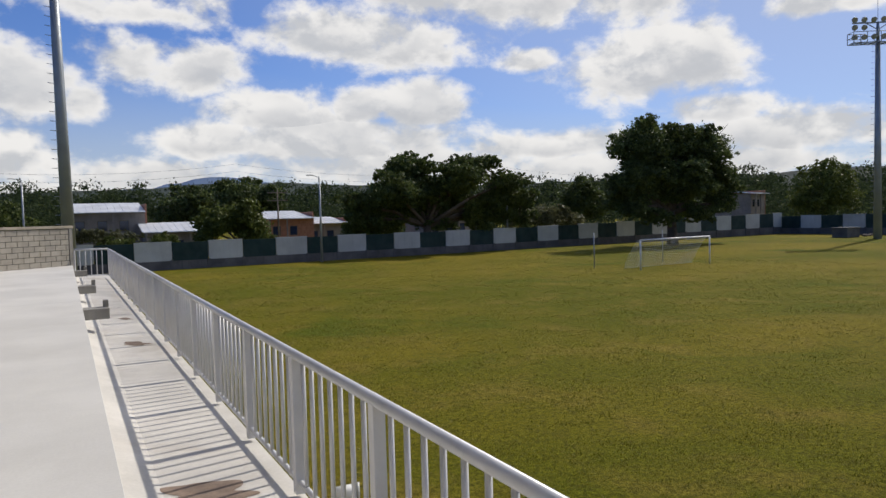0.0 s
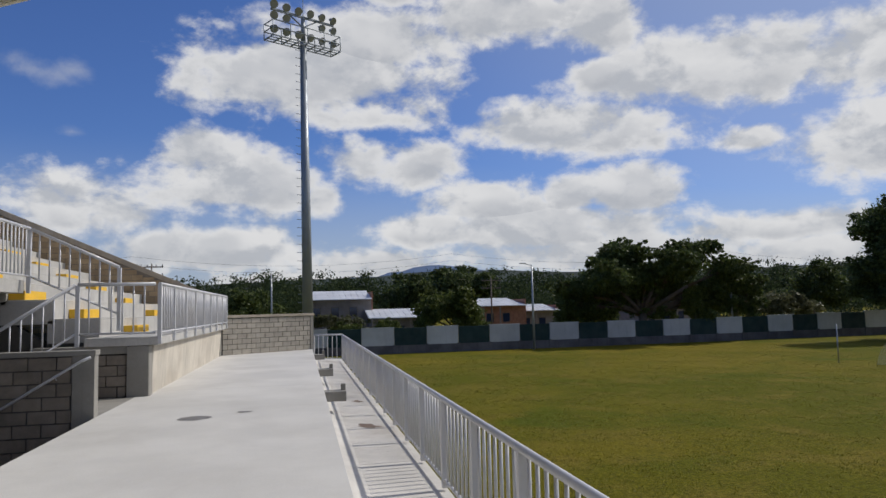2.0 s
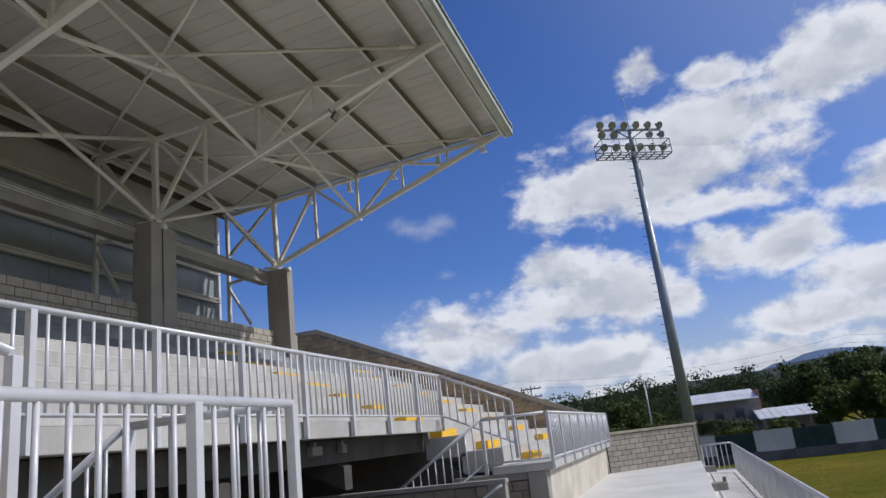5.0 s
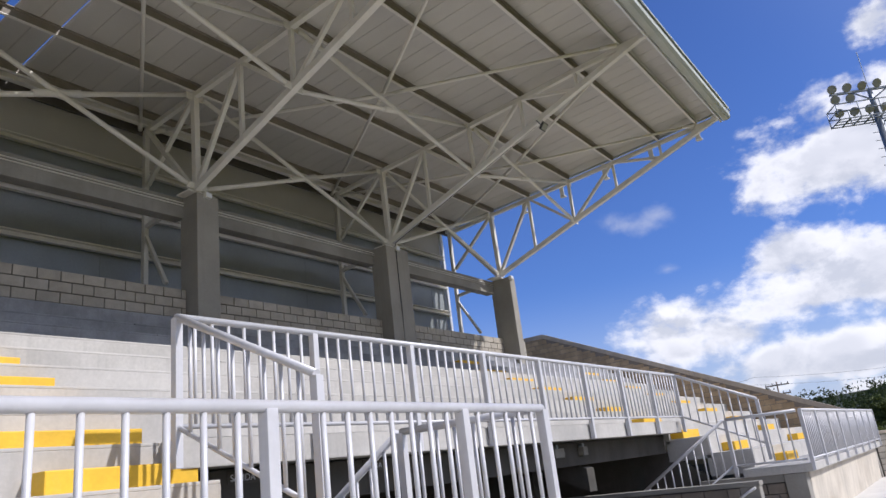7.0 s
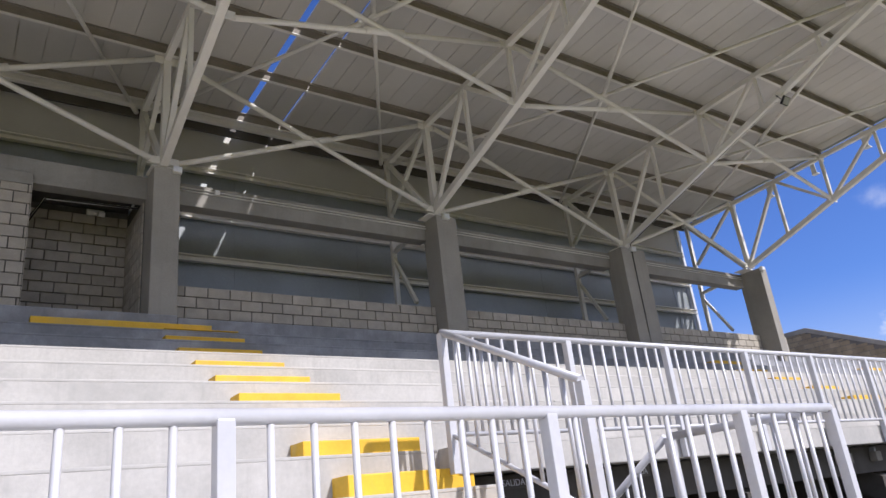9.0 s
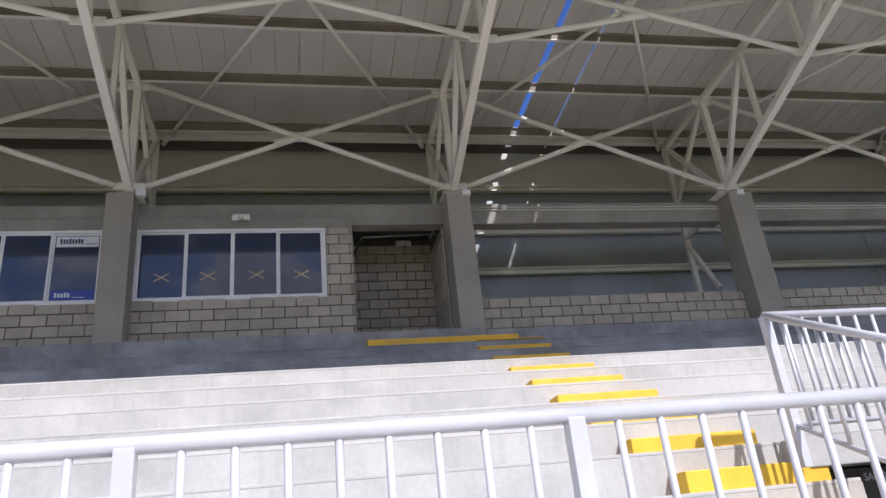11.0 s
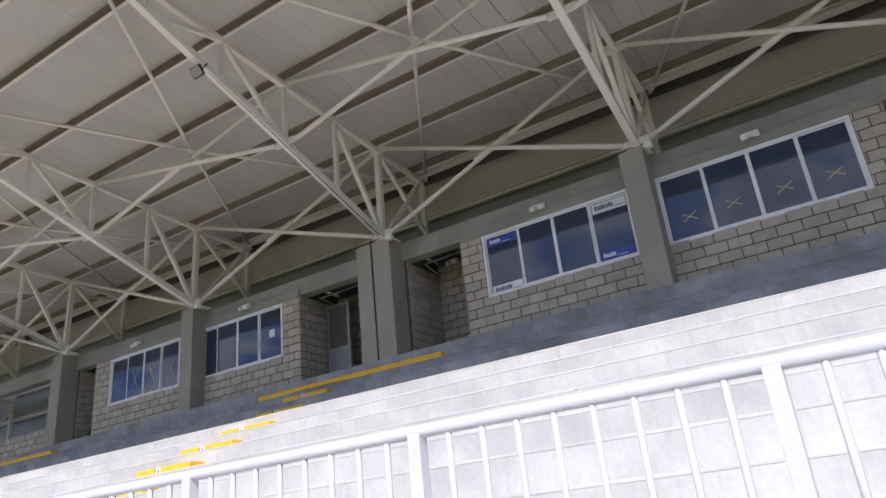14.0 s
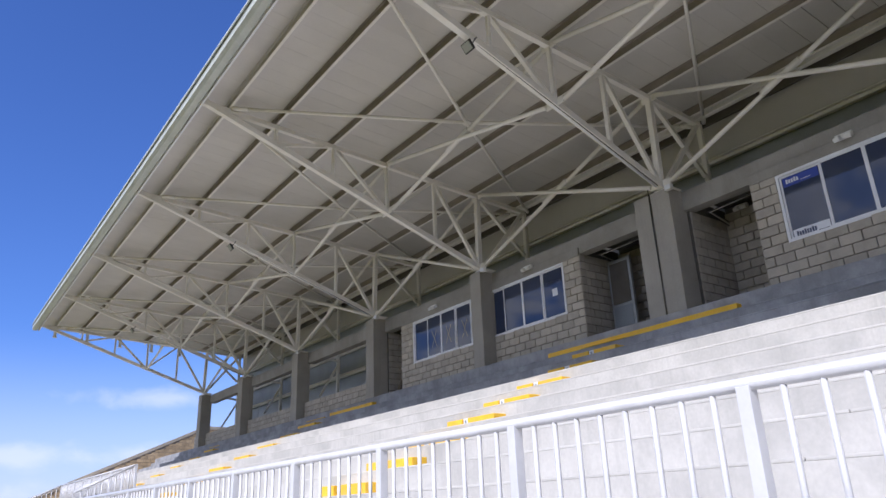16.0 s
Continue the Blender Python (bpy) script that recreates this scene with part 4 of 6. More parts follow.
def build_railings():
    g = "railings of the stand"
    tall = "silver-painted tubular railing with round balusters along the front deck"
    deck = tread_z(-2)
    top = 2.185
    near_posts = [2.69] + [1.553 - 1.69 * k for k in range(19)] + [MIRROR - 2.69]
    # front deck, three runs
    railing("railing", tall, (-2.44, 2.69), (-2.44, MIRROR - 2.69), deck - 0.02, top, 1.69, 0.187, group=g, drop=0.12, posts=[2.69 - y for y in near_posts])
    railing("railing", tall, (-2.44, 13.46), (-2.44, 25.95), deck - 0.02, top, 1.56, 0.187, group=g, drop=0.12)
    railing("railing", tall, (-2.44, SOUTH + 0.1), (-2.44, MIRROR - 13.46), deck - 0.02, top, 1.56, 0.187, group=g, drop=0.12)
    for y in (2.69, 13.46, MIRROR - 2.69, MIRROR - 13.46):
        railing("railing", "short silver tubular railing beside the passage", (-2.52, y), (-3.92, y), deck - 0.02, top, 1.4, 0.187, group=g, ends=(False, True), drop=0.14)
        railing("railing", "sloping silver tubular railing going down beside the passage", (-3.96, y), (-6.4, y), deck - 0.02, top, 2.44, 0.187, rise=-1.55, group=g, ends=(False, True), drop=0.2)
    # over the passages
    for lo, hi in ((1.08, 14.09), (MIRROR - 14.09, MIRROR - 1.08)):
        railing("railing", "silver tubular railing on the bridge over the passage", (-5.0, lo), (-5.0, hi), 2.29, 3.345, 1.55, 0.187, group=g, low=0.08, drop=0.26)
        for y in (lo, hi):
            railing("railing", "sloping silver tubular railing beside the tiers", (-5.0, y), (-3.33, y), 2.29, 3.345, 1.67, 0.187, rise=-0.79, group=g, ends=(False, True), low=0.08, drop=0.25)
    # the field side
    railing("railing", "silver-painted tubular railing between walkway and pitch", (1.88, -8.0), (1.88, 28.2), strip_z(4) + 0.03, 0.475, 1.50, 0.187, group=g, low=0.085, rise=0.105)
    railing("railing", "short silver tubular railing closing the walkway's end", (1.84, 28.2), (0.74, 28.6), -0.5, 0.595, 1.2, 0.187, group=g, ends=(False, True), drop=0.1)


build_tiers()
build_aisles()
build_columns()
build_back_deck()
build_back_walls()
build_press_rooms()
build_end_walls()
build_front_wall()
build_passage(False)
build_passage(True)
build_railings()
for y in (-3.9, -8.05, -16.45, -20.85):
    emergency_light(-11.843, y, 7.55)
for y in (-0.72, -11.0):
    emergency_light(-13.30, y, 7.62)
for y in (1.95, 3.85):
    tagged(new("sign_plate", mesh_of("sign_plate", box(-5.497, -5.49, y, y + 0.38, 1.88, 2.0), "dark_brown")), "small dark exit sign on the passage beam", "sign", "exit signs")
    write("SALIDA", (-5.487, y + 0.03, 1.905), 0.092, "pale_letter", "pale exit lettering on a dark plate")


# ---- the roof ----
chord_z = lambda x: 10.28 + 0.065 * (x + 11.5)
boom_z = lambda x: 8.05 + 0.345 * (x + 11.45)
TIP_X, NODES_X, REAR_X = -3.25, (-11.5, -9.94, -8.38, -6.78, -5.2), -13.35


def build_trusses():
    ob = thing("roof_truss", "cream-painted steel tube cantilever truss on a concrete column", "roof truss", "roof trusses")
    part("bottom_chord", bar((-11.45, 0, boom_z(-11.45)), (TIP_X, 0, boom_z(TIP_X)), 0.135), "steel", ob)
    part("top_chord", bar((REAR_X, 0, chord_z(REAR_X)), (TIP_X - 0.1, 0, chord_z(TIP_X) - 0.02), 0.115), "steel", ob)
    g, n1, n2, n3, n4 = NODES_X
    low = (-11.45, 0, boom_z(-11.45))
    bn = -8.40
    top = lambda x: (x, 0, chord_z(x))
    foot = lambda x: (x, 0, boom_z(x))
    for p, q, r in ((low, top(g), 0.13), (low, top(n1), 0.095), (foot(n1), top(n1), 0.085), (foot(bn), top(n1 + 0.03), 0.085), (foot(bn), top(n2), 0.085),
                    (foot(bn), top(n3), 0.085), (foot(n3), top(n3), 0.075), (foot(n4), top(n3 + 0.03), 0.075), (foot(n4), top(n4), 0.07),
                    ((-11.55, 0, 8.04), (REAR_X + 0.1, 0, chord_z(REAR_X) - 0.05), 0.10), ((REAR_X + 0.1, 0, 8.75), top(g), 0.09)):
        part("web_member", bar(p, q, r), "steel", ob)
    part("gusset", box(g - 0.012, g + 0.012, -0.22, 0.22, chord_z(g) - 0.11, chord_z(g) + 0.05, 0.004), "steel", ob)
    part("gusset", box(bn - 0.012, bn + 0.012, -0.24, 0.24, boom_z(bn) - 0.06, boom_z(bn) + 0.10, 0.004), "steel", ob)
    part("gusset", box(n2 - 0.012, n2 + 0.012, -0.20, 0.20, chord_z(n2) - 0.10, chord_z(n2) + 0.04, 0.004), "steel", ob)
    part("gusset", box(-11.47, -11.44, -0.26, 0.26, 8.03, 8.17, 0.004), "steel", ob)
    part("rear_post", bar((REAR_X, 0, 5.5), (REAR_X, 0, chord_z(REAR_X)), 0.11), "steel", ob)
    part("rear_strut", bar((REAR_X + 0.02, 0, 7.55), (-12.55, 0, 6.25), 0.08), "steel", ob)
    part("rear_bracket", bar((REAR_X, 0, 7.75), (-12.0, 0, 7.9), 0.09), "steel", ob)
    first = True
    for k, y in TRUSS_Y.items():
        if first:
            ob.location.y = y
            first = False
        else:
            copy_thing(ob, Matrix.Translation((0, y, 0)))


def build_bracing():
    ys = sorted(TRUSS_Y.values())
    g, n1, n2, n3, n4 = NODES_X
    bn = -8.40
    for a, b in zip(ys, ys[1:]):
        # two crossing tubes from column head to gusset
        ob = thing("cross_brace", "crossing cream steel tubes between two roof trusses", "cross brace", "braces between the trusses")
        m = (a + b) / 2
        lo, hi = 8.10, chord_z(g) - 0.03
        for s, (p, q) in ((1, (a, b)), (-1, (b, a))):
            part("tube", tube((-11.46 - 0.03 * s, p + s * 0.24, lo), (g - 0.03 * s, q - s * 0.2, hi), 0.052, 10), "steel", ob)
        part("sleeve", tube((-11.49, m - 0.42, (lo + hi) / 2 - 0.155), (-11.49, m + 0.42, (lo + hi) / 2 + 0.155), 0.072, 10), "steel", ob)
        ob = thing("cross_brace", "crossing cream steel tubes between two roof trusses", "cross brace", "braces between the trusses")
        lo, hi = boom_z(bn) + 0.02, chord_z(n2) - 0.04
        for s, (p, q) in ((1, (a, b)), (-1, (b, a))):
            part("tube", tube((bn - 0.03 * s, p + s * 0.22, lo), (n2 - 0.03 * s, q - s * 0.18, hi), 0.05, 10), "steel", ob)
        part("sleeve", tube((bn + 0.0, m - 0.4, (lo + hi) / 2 - 0.1), (bn, m + 0.4, (lo + hi) / 2 + 0.1), 0.070, 10), "steel", ob)
        # thin rods under the roof plane, from the front purlin of one truss to the rear end of the next
        ob = thing("roof_rod", "thin steel rods crossing under the roof with a ring plate", "tie rod", "rods under the roof")
        x0, x1, zm = -4.02, -13.4, 10.34
        xm = (x0 + x1) / 2
        for p, q in ((a, b), (b, a)):
            s = 1 if q > p else -1
            ends = [(x0, p + s * 0.12, chord_z(x0) + 0.02), (xm, m, zm + 0.012 * s), (x1, q - s * 0.12, chord_z(x1) + 0.02)]
            part("rod", path_tube(ends, 0.040, 8), "steel", ob)
            for u, v in ((ends[0], ends[1]), (ends[2], ends[1])):
                u, v = Vector(u), Vector(v)
                part("fork", tube(u, u.lerp(v, 0.07), 0.055, 8), "steel", ob)
                part("turnbuckle", tube(u.lerp(v, 0.86), u.lerp(v, 0.95), 0.050, 8), "steel", ob)
        part("ring_plate", tube((xm, m, zm - 0.022), (xm, m, zm + 0.022), 0.10, 12), "steel", ob)


ROOF_Y0, ROOF_Y1 = -42.85, 18.33
roof_z = lambda x: chord_z(x) + 0.30


def build_roof():
    roof = thing("ceiling", "pale beige standing-seam sheet roof of the stand", "roof", kind="structure")
    x_front, x_back = -3.25, -14.5
    step = 0.45
    y, n = ROOF_Y0, 0
    sheets = {}
    while y < ROOF_Y1 - 0.05:
        y1 = min(y + step, ROOF_Y1)
        w = round(y1 - y, 3)
        # two sheets have slipped and let a slit of sky through
        back = x_back
        gap = 0.006 if y > -9.0 else 0.0015
        key = (w, back, gap)
        if key not in sheets:
            bm = prism([(x_front, roof_z(x_front)), (x_front, roof_z(x_front) + 0.035), (back, roof_z(back) + 0.035), (back, roof_z(back))], gap, w - gap)
            add_box(bm, back, x_front, w - 0.005, w + 0.005, 0, 0.0001)
            bmesh.ops.delete(bm, geom=[v for v in bm.verts if v.co.z < 1], context="VERTS")
            sheets[key] = mesh_of("sheet", bm, "roof")
        if not any(y < c < y1 for c in (2.08, 3.0)):
            shared("sheet", sheets[key], roof, Matrix.Translation((0, y, 0)))
        else:
            slit = 2.08 if y < 2.08 < y1 else 3.0
            half = 0.065 if slit == 2.08 else 0.02
            for p, q in ((y + 0.006, slit - half), (slit + half, y1 - 0.006)):
                if q - p > 0.02:
                    part("sheet", prism([(-8.4, roof_z(-8.4)), (-8.4, roof_z(-8.4) + 0.035), (back, roof_z(back) + 0.035), (back, roof_z(back))], p, q), "roof", roof)
            part("sheet", prism([(x_front, roof_z(x_front)), (x_front, roof_z(x_front) + 0.035), (-8.4, roof_z(-8.4) + 0.035), (-8.4, roof_z(-8.4))], y + 0.006, y1 - 0.006), "roof", roof)
        y = y1
    # seams
    count = int((ROOF_Y1 - ROOF_Y0) / step)
    seam = mesh_of("seam", prism([(x_front, roof_z(x_front) + 0.03), (x_front, roof_z(x_front) + 0.06), (x_back, roof_z(x_back) + 0.06), (x_back, roof_z(x_back) + 0.03)], -0.012, 0.012), "roof")
    for i in range(1, count + 1):
        yy = ROOF_Y0 + i * step
        if abs(yy - 2.08) > 0.12 and abs(yy - 3.0) > 0.05:
            shared("seam", seam, roof, Matrix.Translation((0, yy, 0)))
    # purlins
    ends = [ROOF_Y0 + 0.05] + sorted(TRUSS_Y.values())[1:-1] + [ROOF_Y1 - 0.05]
    for x in (-4.0, -5.2, -6.78, -8.38, -9.94, -11.45, -13.0, -14.3):
        z = chord_z(x) + 0.06
        out = [(x - 0.03, z), (x + 0.03, z), (x + 0.03, z + 0.018), (x - 0.03, z + 0.018)]
        web = [(x - 0.03, z + 0.02), (x - 0.018, z + 0.02), (x - 0.018, z + 0.21), (x + 0.03, z + 0.21), (x + 0.03, z + 0.228), (x - 0.03, z + 0.228)]
        purlin = thing("purlin", "steel channel purlin with cream flange and brown web", "purlin", "purlins")
        for p, q in zip(ends, ends[1:]):
            part("flange", prism(out, p + 0.002, q - 0.002), "steel", purlin)
            # the web is browner than the flange, except on the front purlin
            part("web", prism(web, p + 0.002, q - 0.002), "web_brown" if x < -4.5 else "roof", purlin, "darker brown web" if x < -4.5 else "")
    # front gutter, edge trim and end trims
    z = roof_z(-3.3)
    gut = [(-3.32, z - 0.02), (-3.32, z - 0.30), (-3.27, z - 0.36), (-3.13, z - 0.36), (-3.06, z - 0.30), (-3.06, z - 0.10), (-3.09, z - 0.10), (-3.09, z - 0.28), (-3.15, z - 0.33), (-3.25, z - 0.33), (-3.29, z - 0.28), (-3.29, z - 0.02)]
    gutter = thing("gutter", "pale sheet metal gutter along the roof's front edge", "gutter")
    trim = thing("trim_roof_front", "pale green metal trim on the roof edge", "trim", kind="structure")
    edge = [(-3.22, z + 0.04), (-3.06, z + 0.05), (-3.01, z - 0.12), (-3.04, z - 0.12), (-3.09, z + 0.01), (-3.22, z)]
    cuts = [ROOF_Y0 + i * (ROOF_Y1 - ROOF_Y0) / 10 for i in range(11)]
    for p, q in zip(cuts, cuts[1:]):
        part("trough", prism(gut, p + 0.002, q - 0.002), "roof_edge", gutter)
        part("lip", prism([(-3.37, z - 0.30), (-3.325, z - 0.30), (-3.325, z - 0.37), (-3.37, z - 0.37)], p + 0.002, q - 0.002), "white_frame", gutter, "white inner lip")
        part("trim_length", prism(edge, p + 0.003, q - 0.003), "roof_edge", trim)
    for y in (ROOF_Y0 - 0.06, ROOF_Y1 + 0.01):
        solid("trim_roof_end", prism([(-3.1, roof_z(-3.1) - 0.05), (-3.1, roof_z(-3.1) + 0.07), (-14.5, roof_z(-14.5) + 0.07), (-14.5, roof_z(-14.5) - 0.05)], y, y + 0.05), "roof_edge", "pale green metal trim on the roof end", "trim")
    for x in (-4.1, -5.6, -7.2, -8.8, -10.3):
        for y in (ROOF_Y1 + 0.06, ROOF_Y0 - 0.08):
            ob = thing("spout", "small white bracket hanging from the roof end", "bracket", "brackets at the roof end")
            z = chord_z(x)
            part("plate", box(x - 0.07, x + 0.07, y - 0.02, y + 0.01, z - 0.24, z + 0.24), "plastic", ob)
            part("lip", box(x - 0.09, x + 0.09, y - 0.02, y + 0.14, z - 0.27, z - 0.243), "plastic", ob)


def build_cladding():
    clad = solid("wall_back", box(-13.82, -13.78, ROOF_Y0 + 0.9, 17.9, 5.3, 9.40), "clad", "grey-green sheet metal back wall of the stand", "wall")
    part("upper_sheet", box(-13.80, -13.76, ROOF_Y0 + 0.9, 17.9, 9.404, roof_z(-13.8) - 0.01), "roof", clad)
    joint = mesh_of("joint", box(-13.778, -13.772, -0.012, 0.012, 5.35, 9.38), "clad")
    y = ROOF_Y0 + 3.0
    while y < 17.6:
        shared("joint", joint, clad, Matrix.Translation((0, y, 0)))
        y += 3.0
    # the dark box stands in for the shadowed gap below the roof
    solid("beam", box(-13.52, -13.46, ROOF_Y0 + 0.6, 18.1, 10.10, 10.32), "dark_brown", "dark strip standing in for the shaded gap behind the roof trusses", "beam")
    solid("beam", box(-13.30, -13.16, ROOF_Y0 + 0.6, 18.1, 10.20, 10.40, 0.01), "steel", "cream steel beam along the back of the roof", "beam")
    for z in (7.10, 8.07, 9.16):
        girt = thing("girt", "cream steel girt on the back wall", "girt", "girts")
        ends = [ROOF_Y0 + 0.9] + sorted(TRUSS_Y.values())[1:-1] + [17.95]
        for p, q in zip(ends, ends[1:]):
            part("channel", prism([(-13.72, z), (-13.60, z), (-13.60, z + 0.03), (-13.69, z + 0.03), (-13.69, z + 0.12), (-13.60, z + 0.12), (-13.60, z + 0.15), (-13.72, z + 0.15)], p + 0.002, q - 0.002), "steel", girt)
    solid("trim_clad", box(-13.84, -13.70, 17.96, 18.10, 5.3, 10.3), "white_frame", "white corner trim of the back wall", "trim")
    # conduits and a cable on the tie beams
    for z in (7.80, 7.86):
        ob = tagged(new("conduit", mesh_of("conduit", tube((-11.885, 0.4, z), (-11.885, 18.2, z - 0.02), 0.011, 6), "steel")), "thin electric conduit along the tie beam", "conduit", "conduits")
    tagged(new("junction_box", mesh_of("junction_box", box(-11.90, -11.85, 1.1, 1.2, 7.79, 7.90, 0.02), "plastic")), "small round junction box on the beam", "junction box")


def floodlight(y):
    ob = thing("floodlight", "small black floodlight clamped under the truss", "floodlight", "floodlights under the roof")
    x = -6.35
    z = boom_z(x) - 0.06
    head = box(-0.02, 0.03, -0.125, 0.125, -0.10, 0.10, 0.01)
    head.transform(pose(x + 0.10, y, z - 0.14, 0, 38, 0))
    part("housing", head, "black", ob)
    lens = box(0.032, 0.036, -0.105, 0.105, -0.08, 0.08)
    lens.transform(pose(x + 0.10, y, z - 0.14, 0, 38, 0))
    part("glass", lens, "lens", ob)
    part("bracket", path_tube([(x + 0.1, y - 0.135, z - 0.14), (x, y - 0.135, z + 0.02), (x, y + 0.135, z + 0.02), (x + 0.1, y + 0.135, z - 0.14)], 0.012, 6), "black", ob)
    part("wire", tube((x, y + 0.03, z), (-11.3, y + 0.03, boom_z(-11.3) - 0.08), 0.012, 6), "black", ob)
    part("conduit", tube((x - 0.1, y - 0.02, z - 0.012), (-11.3, y - 0.02, boom_z(-11.3) - 0.085), 0.02, 8), "white_frame", ob)


build_trusses()
build_bracing()
build_roof()
build_cladding()
for k in (2, -2, -4, -6):
    floodlight(TRUSS_Y[k])


# ---- light masts ----
def light_mast(x, y, top, turned, lean=0.0):
    mast = thing("light_mast", "tall tapered grey steel floodlight mast with a lamp platform", "light mast", "light masts", at=(x, y, FIELD_Z))
    mast.rotation_euler.z = radians(turned)
    h = top - FIELD_Z
    part("shaft", tube((0, 0, 0), (lean, 0, h + 0.3), 0.46, 14, 0.26), "pole", mast)
    rung = mesh_of("rung", tube((-0.62, 0, 0), (0, 0, 0), 0.022, 6), "pole")
    z = 3.0
    while z < h:
        k = z / h
        shared("rung", rung, mast, Matrix.Translation((lean * k - 0.30 + 0.20 * k, 0, z)))
        z += 0.66
    # open platform: grated floor bars, guard rail, two lamp arms and lamps
    half, d0, d1 = 3.1, -0.75, 0.75
    for y in (d0, -0.25, 0.25, d1):
        part("floor_bar", box(lean - half, lean + half, y - 0.04, y + 0.04, h - 0.08, h, 0.01), "pole", mast)
    for i in range(9):
        x = lean - half + i * half / 4
        part("floor_bar", box(x - 0.04, x + 0.04, d0, d1, h - 0.11, h - 0.03), "pole", mast)
    for p, q in (((-half, d0), (half, d0)), ((-half, d0), (-half, d1)), ((half, d0), (half, d1)), ((-half, d1), (-1.0, d1)), ((1.0, d1), (half, d1))):
        for z in (0.6, 1.2):
            part("guard_rail", tube((lean + p[0], p[1], h + z), (lean + q[0], q[1], h + z), 0.045, 6), "pole", mast)
    for px in (-half, -half / 2, 0.0, half / 2, half):
        for py in (d0, d1):
            part("guard_post", tube((lean + px, py, h), (lean + px, py, h + 1.2), 0.045, 6), "pole", mast)
    part("riser", tube((lean, 0, h + 0.3), (lean, 0, h + 2.3), 0.20, 10, 0.16), "pole", mast)
    part("crossarm", bar((lean - 2.9, 0, h + 2.35), (lean + 2.9, 0, h + 2.35), 0.16), "pole", mast)
    for s in (-1, 1):
        part("arm_brace", tube((lean, 0, h + 1.5), (lean + s * 1.3, 0, h + 2.3), 0.06, 6), "pole", mast)
    part("rod", tube((lean, 0, h + 2.3), (lean, 0, h + 5.6), 0.03, 5), "pole", mast)
    spots = [(-2.7 + 1.08 * i, 2.75) for i in range(6)] + [(-2.7 + 1.08 * i, 1.85) for i in (0, 1, 4, 5)] + [(-2.7 + 1.08 * i, 0.75) for i in range(6)]
    for n, (lx, z) in enumerate(spots):
        turn = pose(lean + lx, -0.1, h + z, 24 + (n % 3) * 5, 0, 6 * lx)
        bm = bmesh.new()
        for p, q, r0, r1 in ((0.34, 0.10, 0.15, 0.17), (0.10, -0.04, 0.17, 0.30), (-0.04, -0.22, 0.30, 0.42), (-0.22, -0.30, 0.45, 0.45)):
            add_tube(bm, (0, p, 0), (0, q, 0), r0, 14, r1)
        bm.transform(turn @ Matrix.Scale(0.74, 4))
        lamp = part("lamp", bm, "grey_metal", mast)
        bm = tube((0, -0.302, 0), (0, -0.315, 0), 0.41, 14)
        bm.transform(turn @ Matrix.Scale(0.74, 4))
        part("lens", bm, "lens", lamp)
        part("stirrup", tube((lean + lx, 0, h + z - 0.4), (lean + lx, -0.05, h + z), 0.05, 6), "pole", lamp)
    return mast


light_mast(0.76, 56.4, 23.2, 30, -0.25)
light_mast(86.1, 49.3, 20.4, -32)


# ---- the field: fence, goal, small things ----
FENCE = ((-38.71, 65.4), (96.9, 70.1), (98.7, -12.0))


def build_fence():
    n = 0
    for leg, (a, b) in enumerate(zip(FENCE, FENCE[1:])):
        a, b = Vector(a), Vector(b)
        d = (b - a).normalized()
        length = (b - a).length
        yaw = math.degrees(math.atan2(d.y, d.x))
        fence = thing(f"perimeter_wall_{leg + 1}", "boundary wall of raw concrete with white and dark green panels", "wall", kind="structure")
        place = pose(a.x, a.y, FIELD_Z, 0, 0, yaw)
        wide = 3.18
        pier = mesh_of("pier", box(-0.14, 0.14, -0.17, 0.17, -0.3, 1.12, 0.01), "fence_base")
        u = 0.0 if leg else 0.0
        while u < length - 1.0:
            e = min(u + wide, length)
            far = u + (0 if leg == 0 else 95)
            # the wall grows a little higher towards the east
            low, top = 0.80 + 0.005 * max(0, far - 80), 2.45 + 0.0125 * max(0, min(far, 135) - 80)
            m = place @ Matrix.Translation((u, 0, 0))
            shared("pier", pier, fence, m @ Matrix.Diagonal((1, 1, low / 1.02, 1)))
            for name, bm, mat in (("base", box(0, e - u, -0.12, 0.12, -0.3, low), "fence_base"), ("panel", box(0.03, e - u - 0.03, -0.09, 0.09, low, top, 0.012), "fence_white" if n % 2 == 0 else "fence_green")):
                shared(name, mesh_of(name, bm, mat), fence, m)
            if n % 2 == 0:
                shared("coping", mesh_of("coping", box(0.0, e - u, -0.12, 0.12, top, top + 0.09, 0.01), "fence_white"), fence, m)
            n += 1
            u += wide


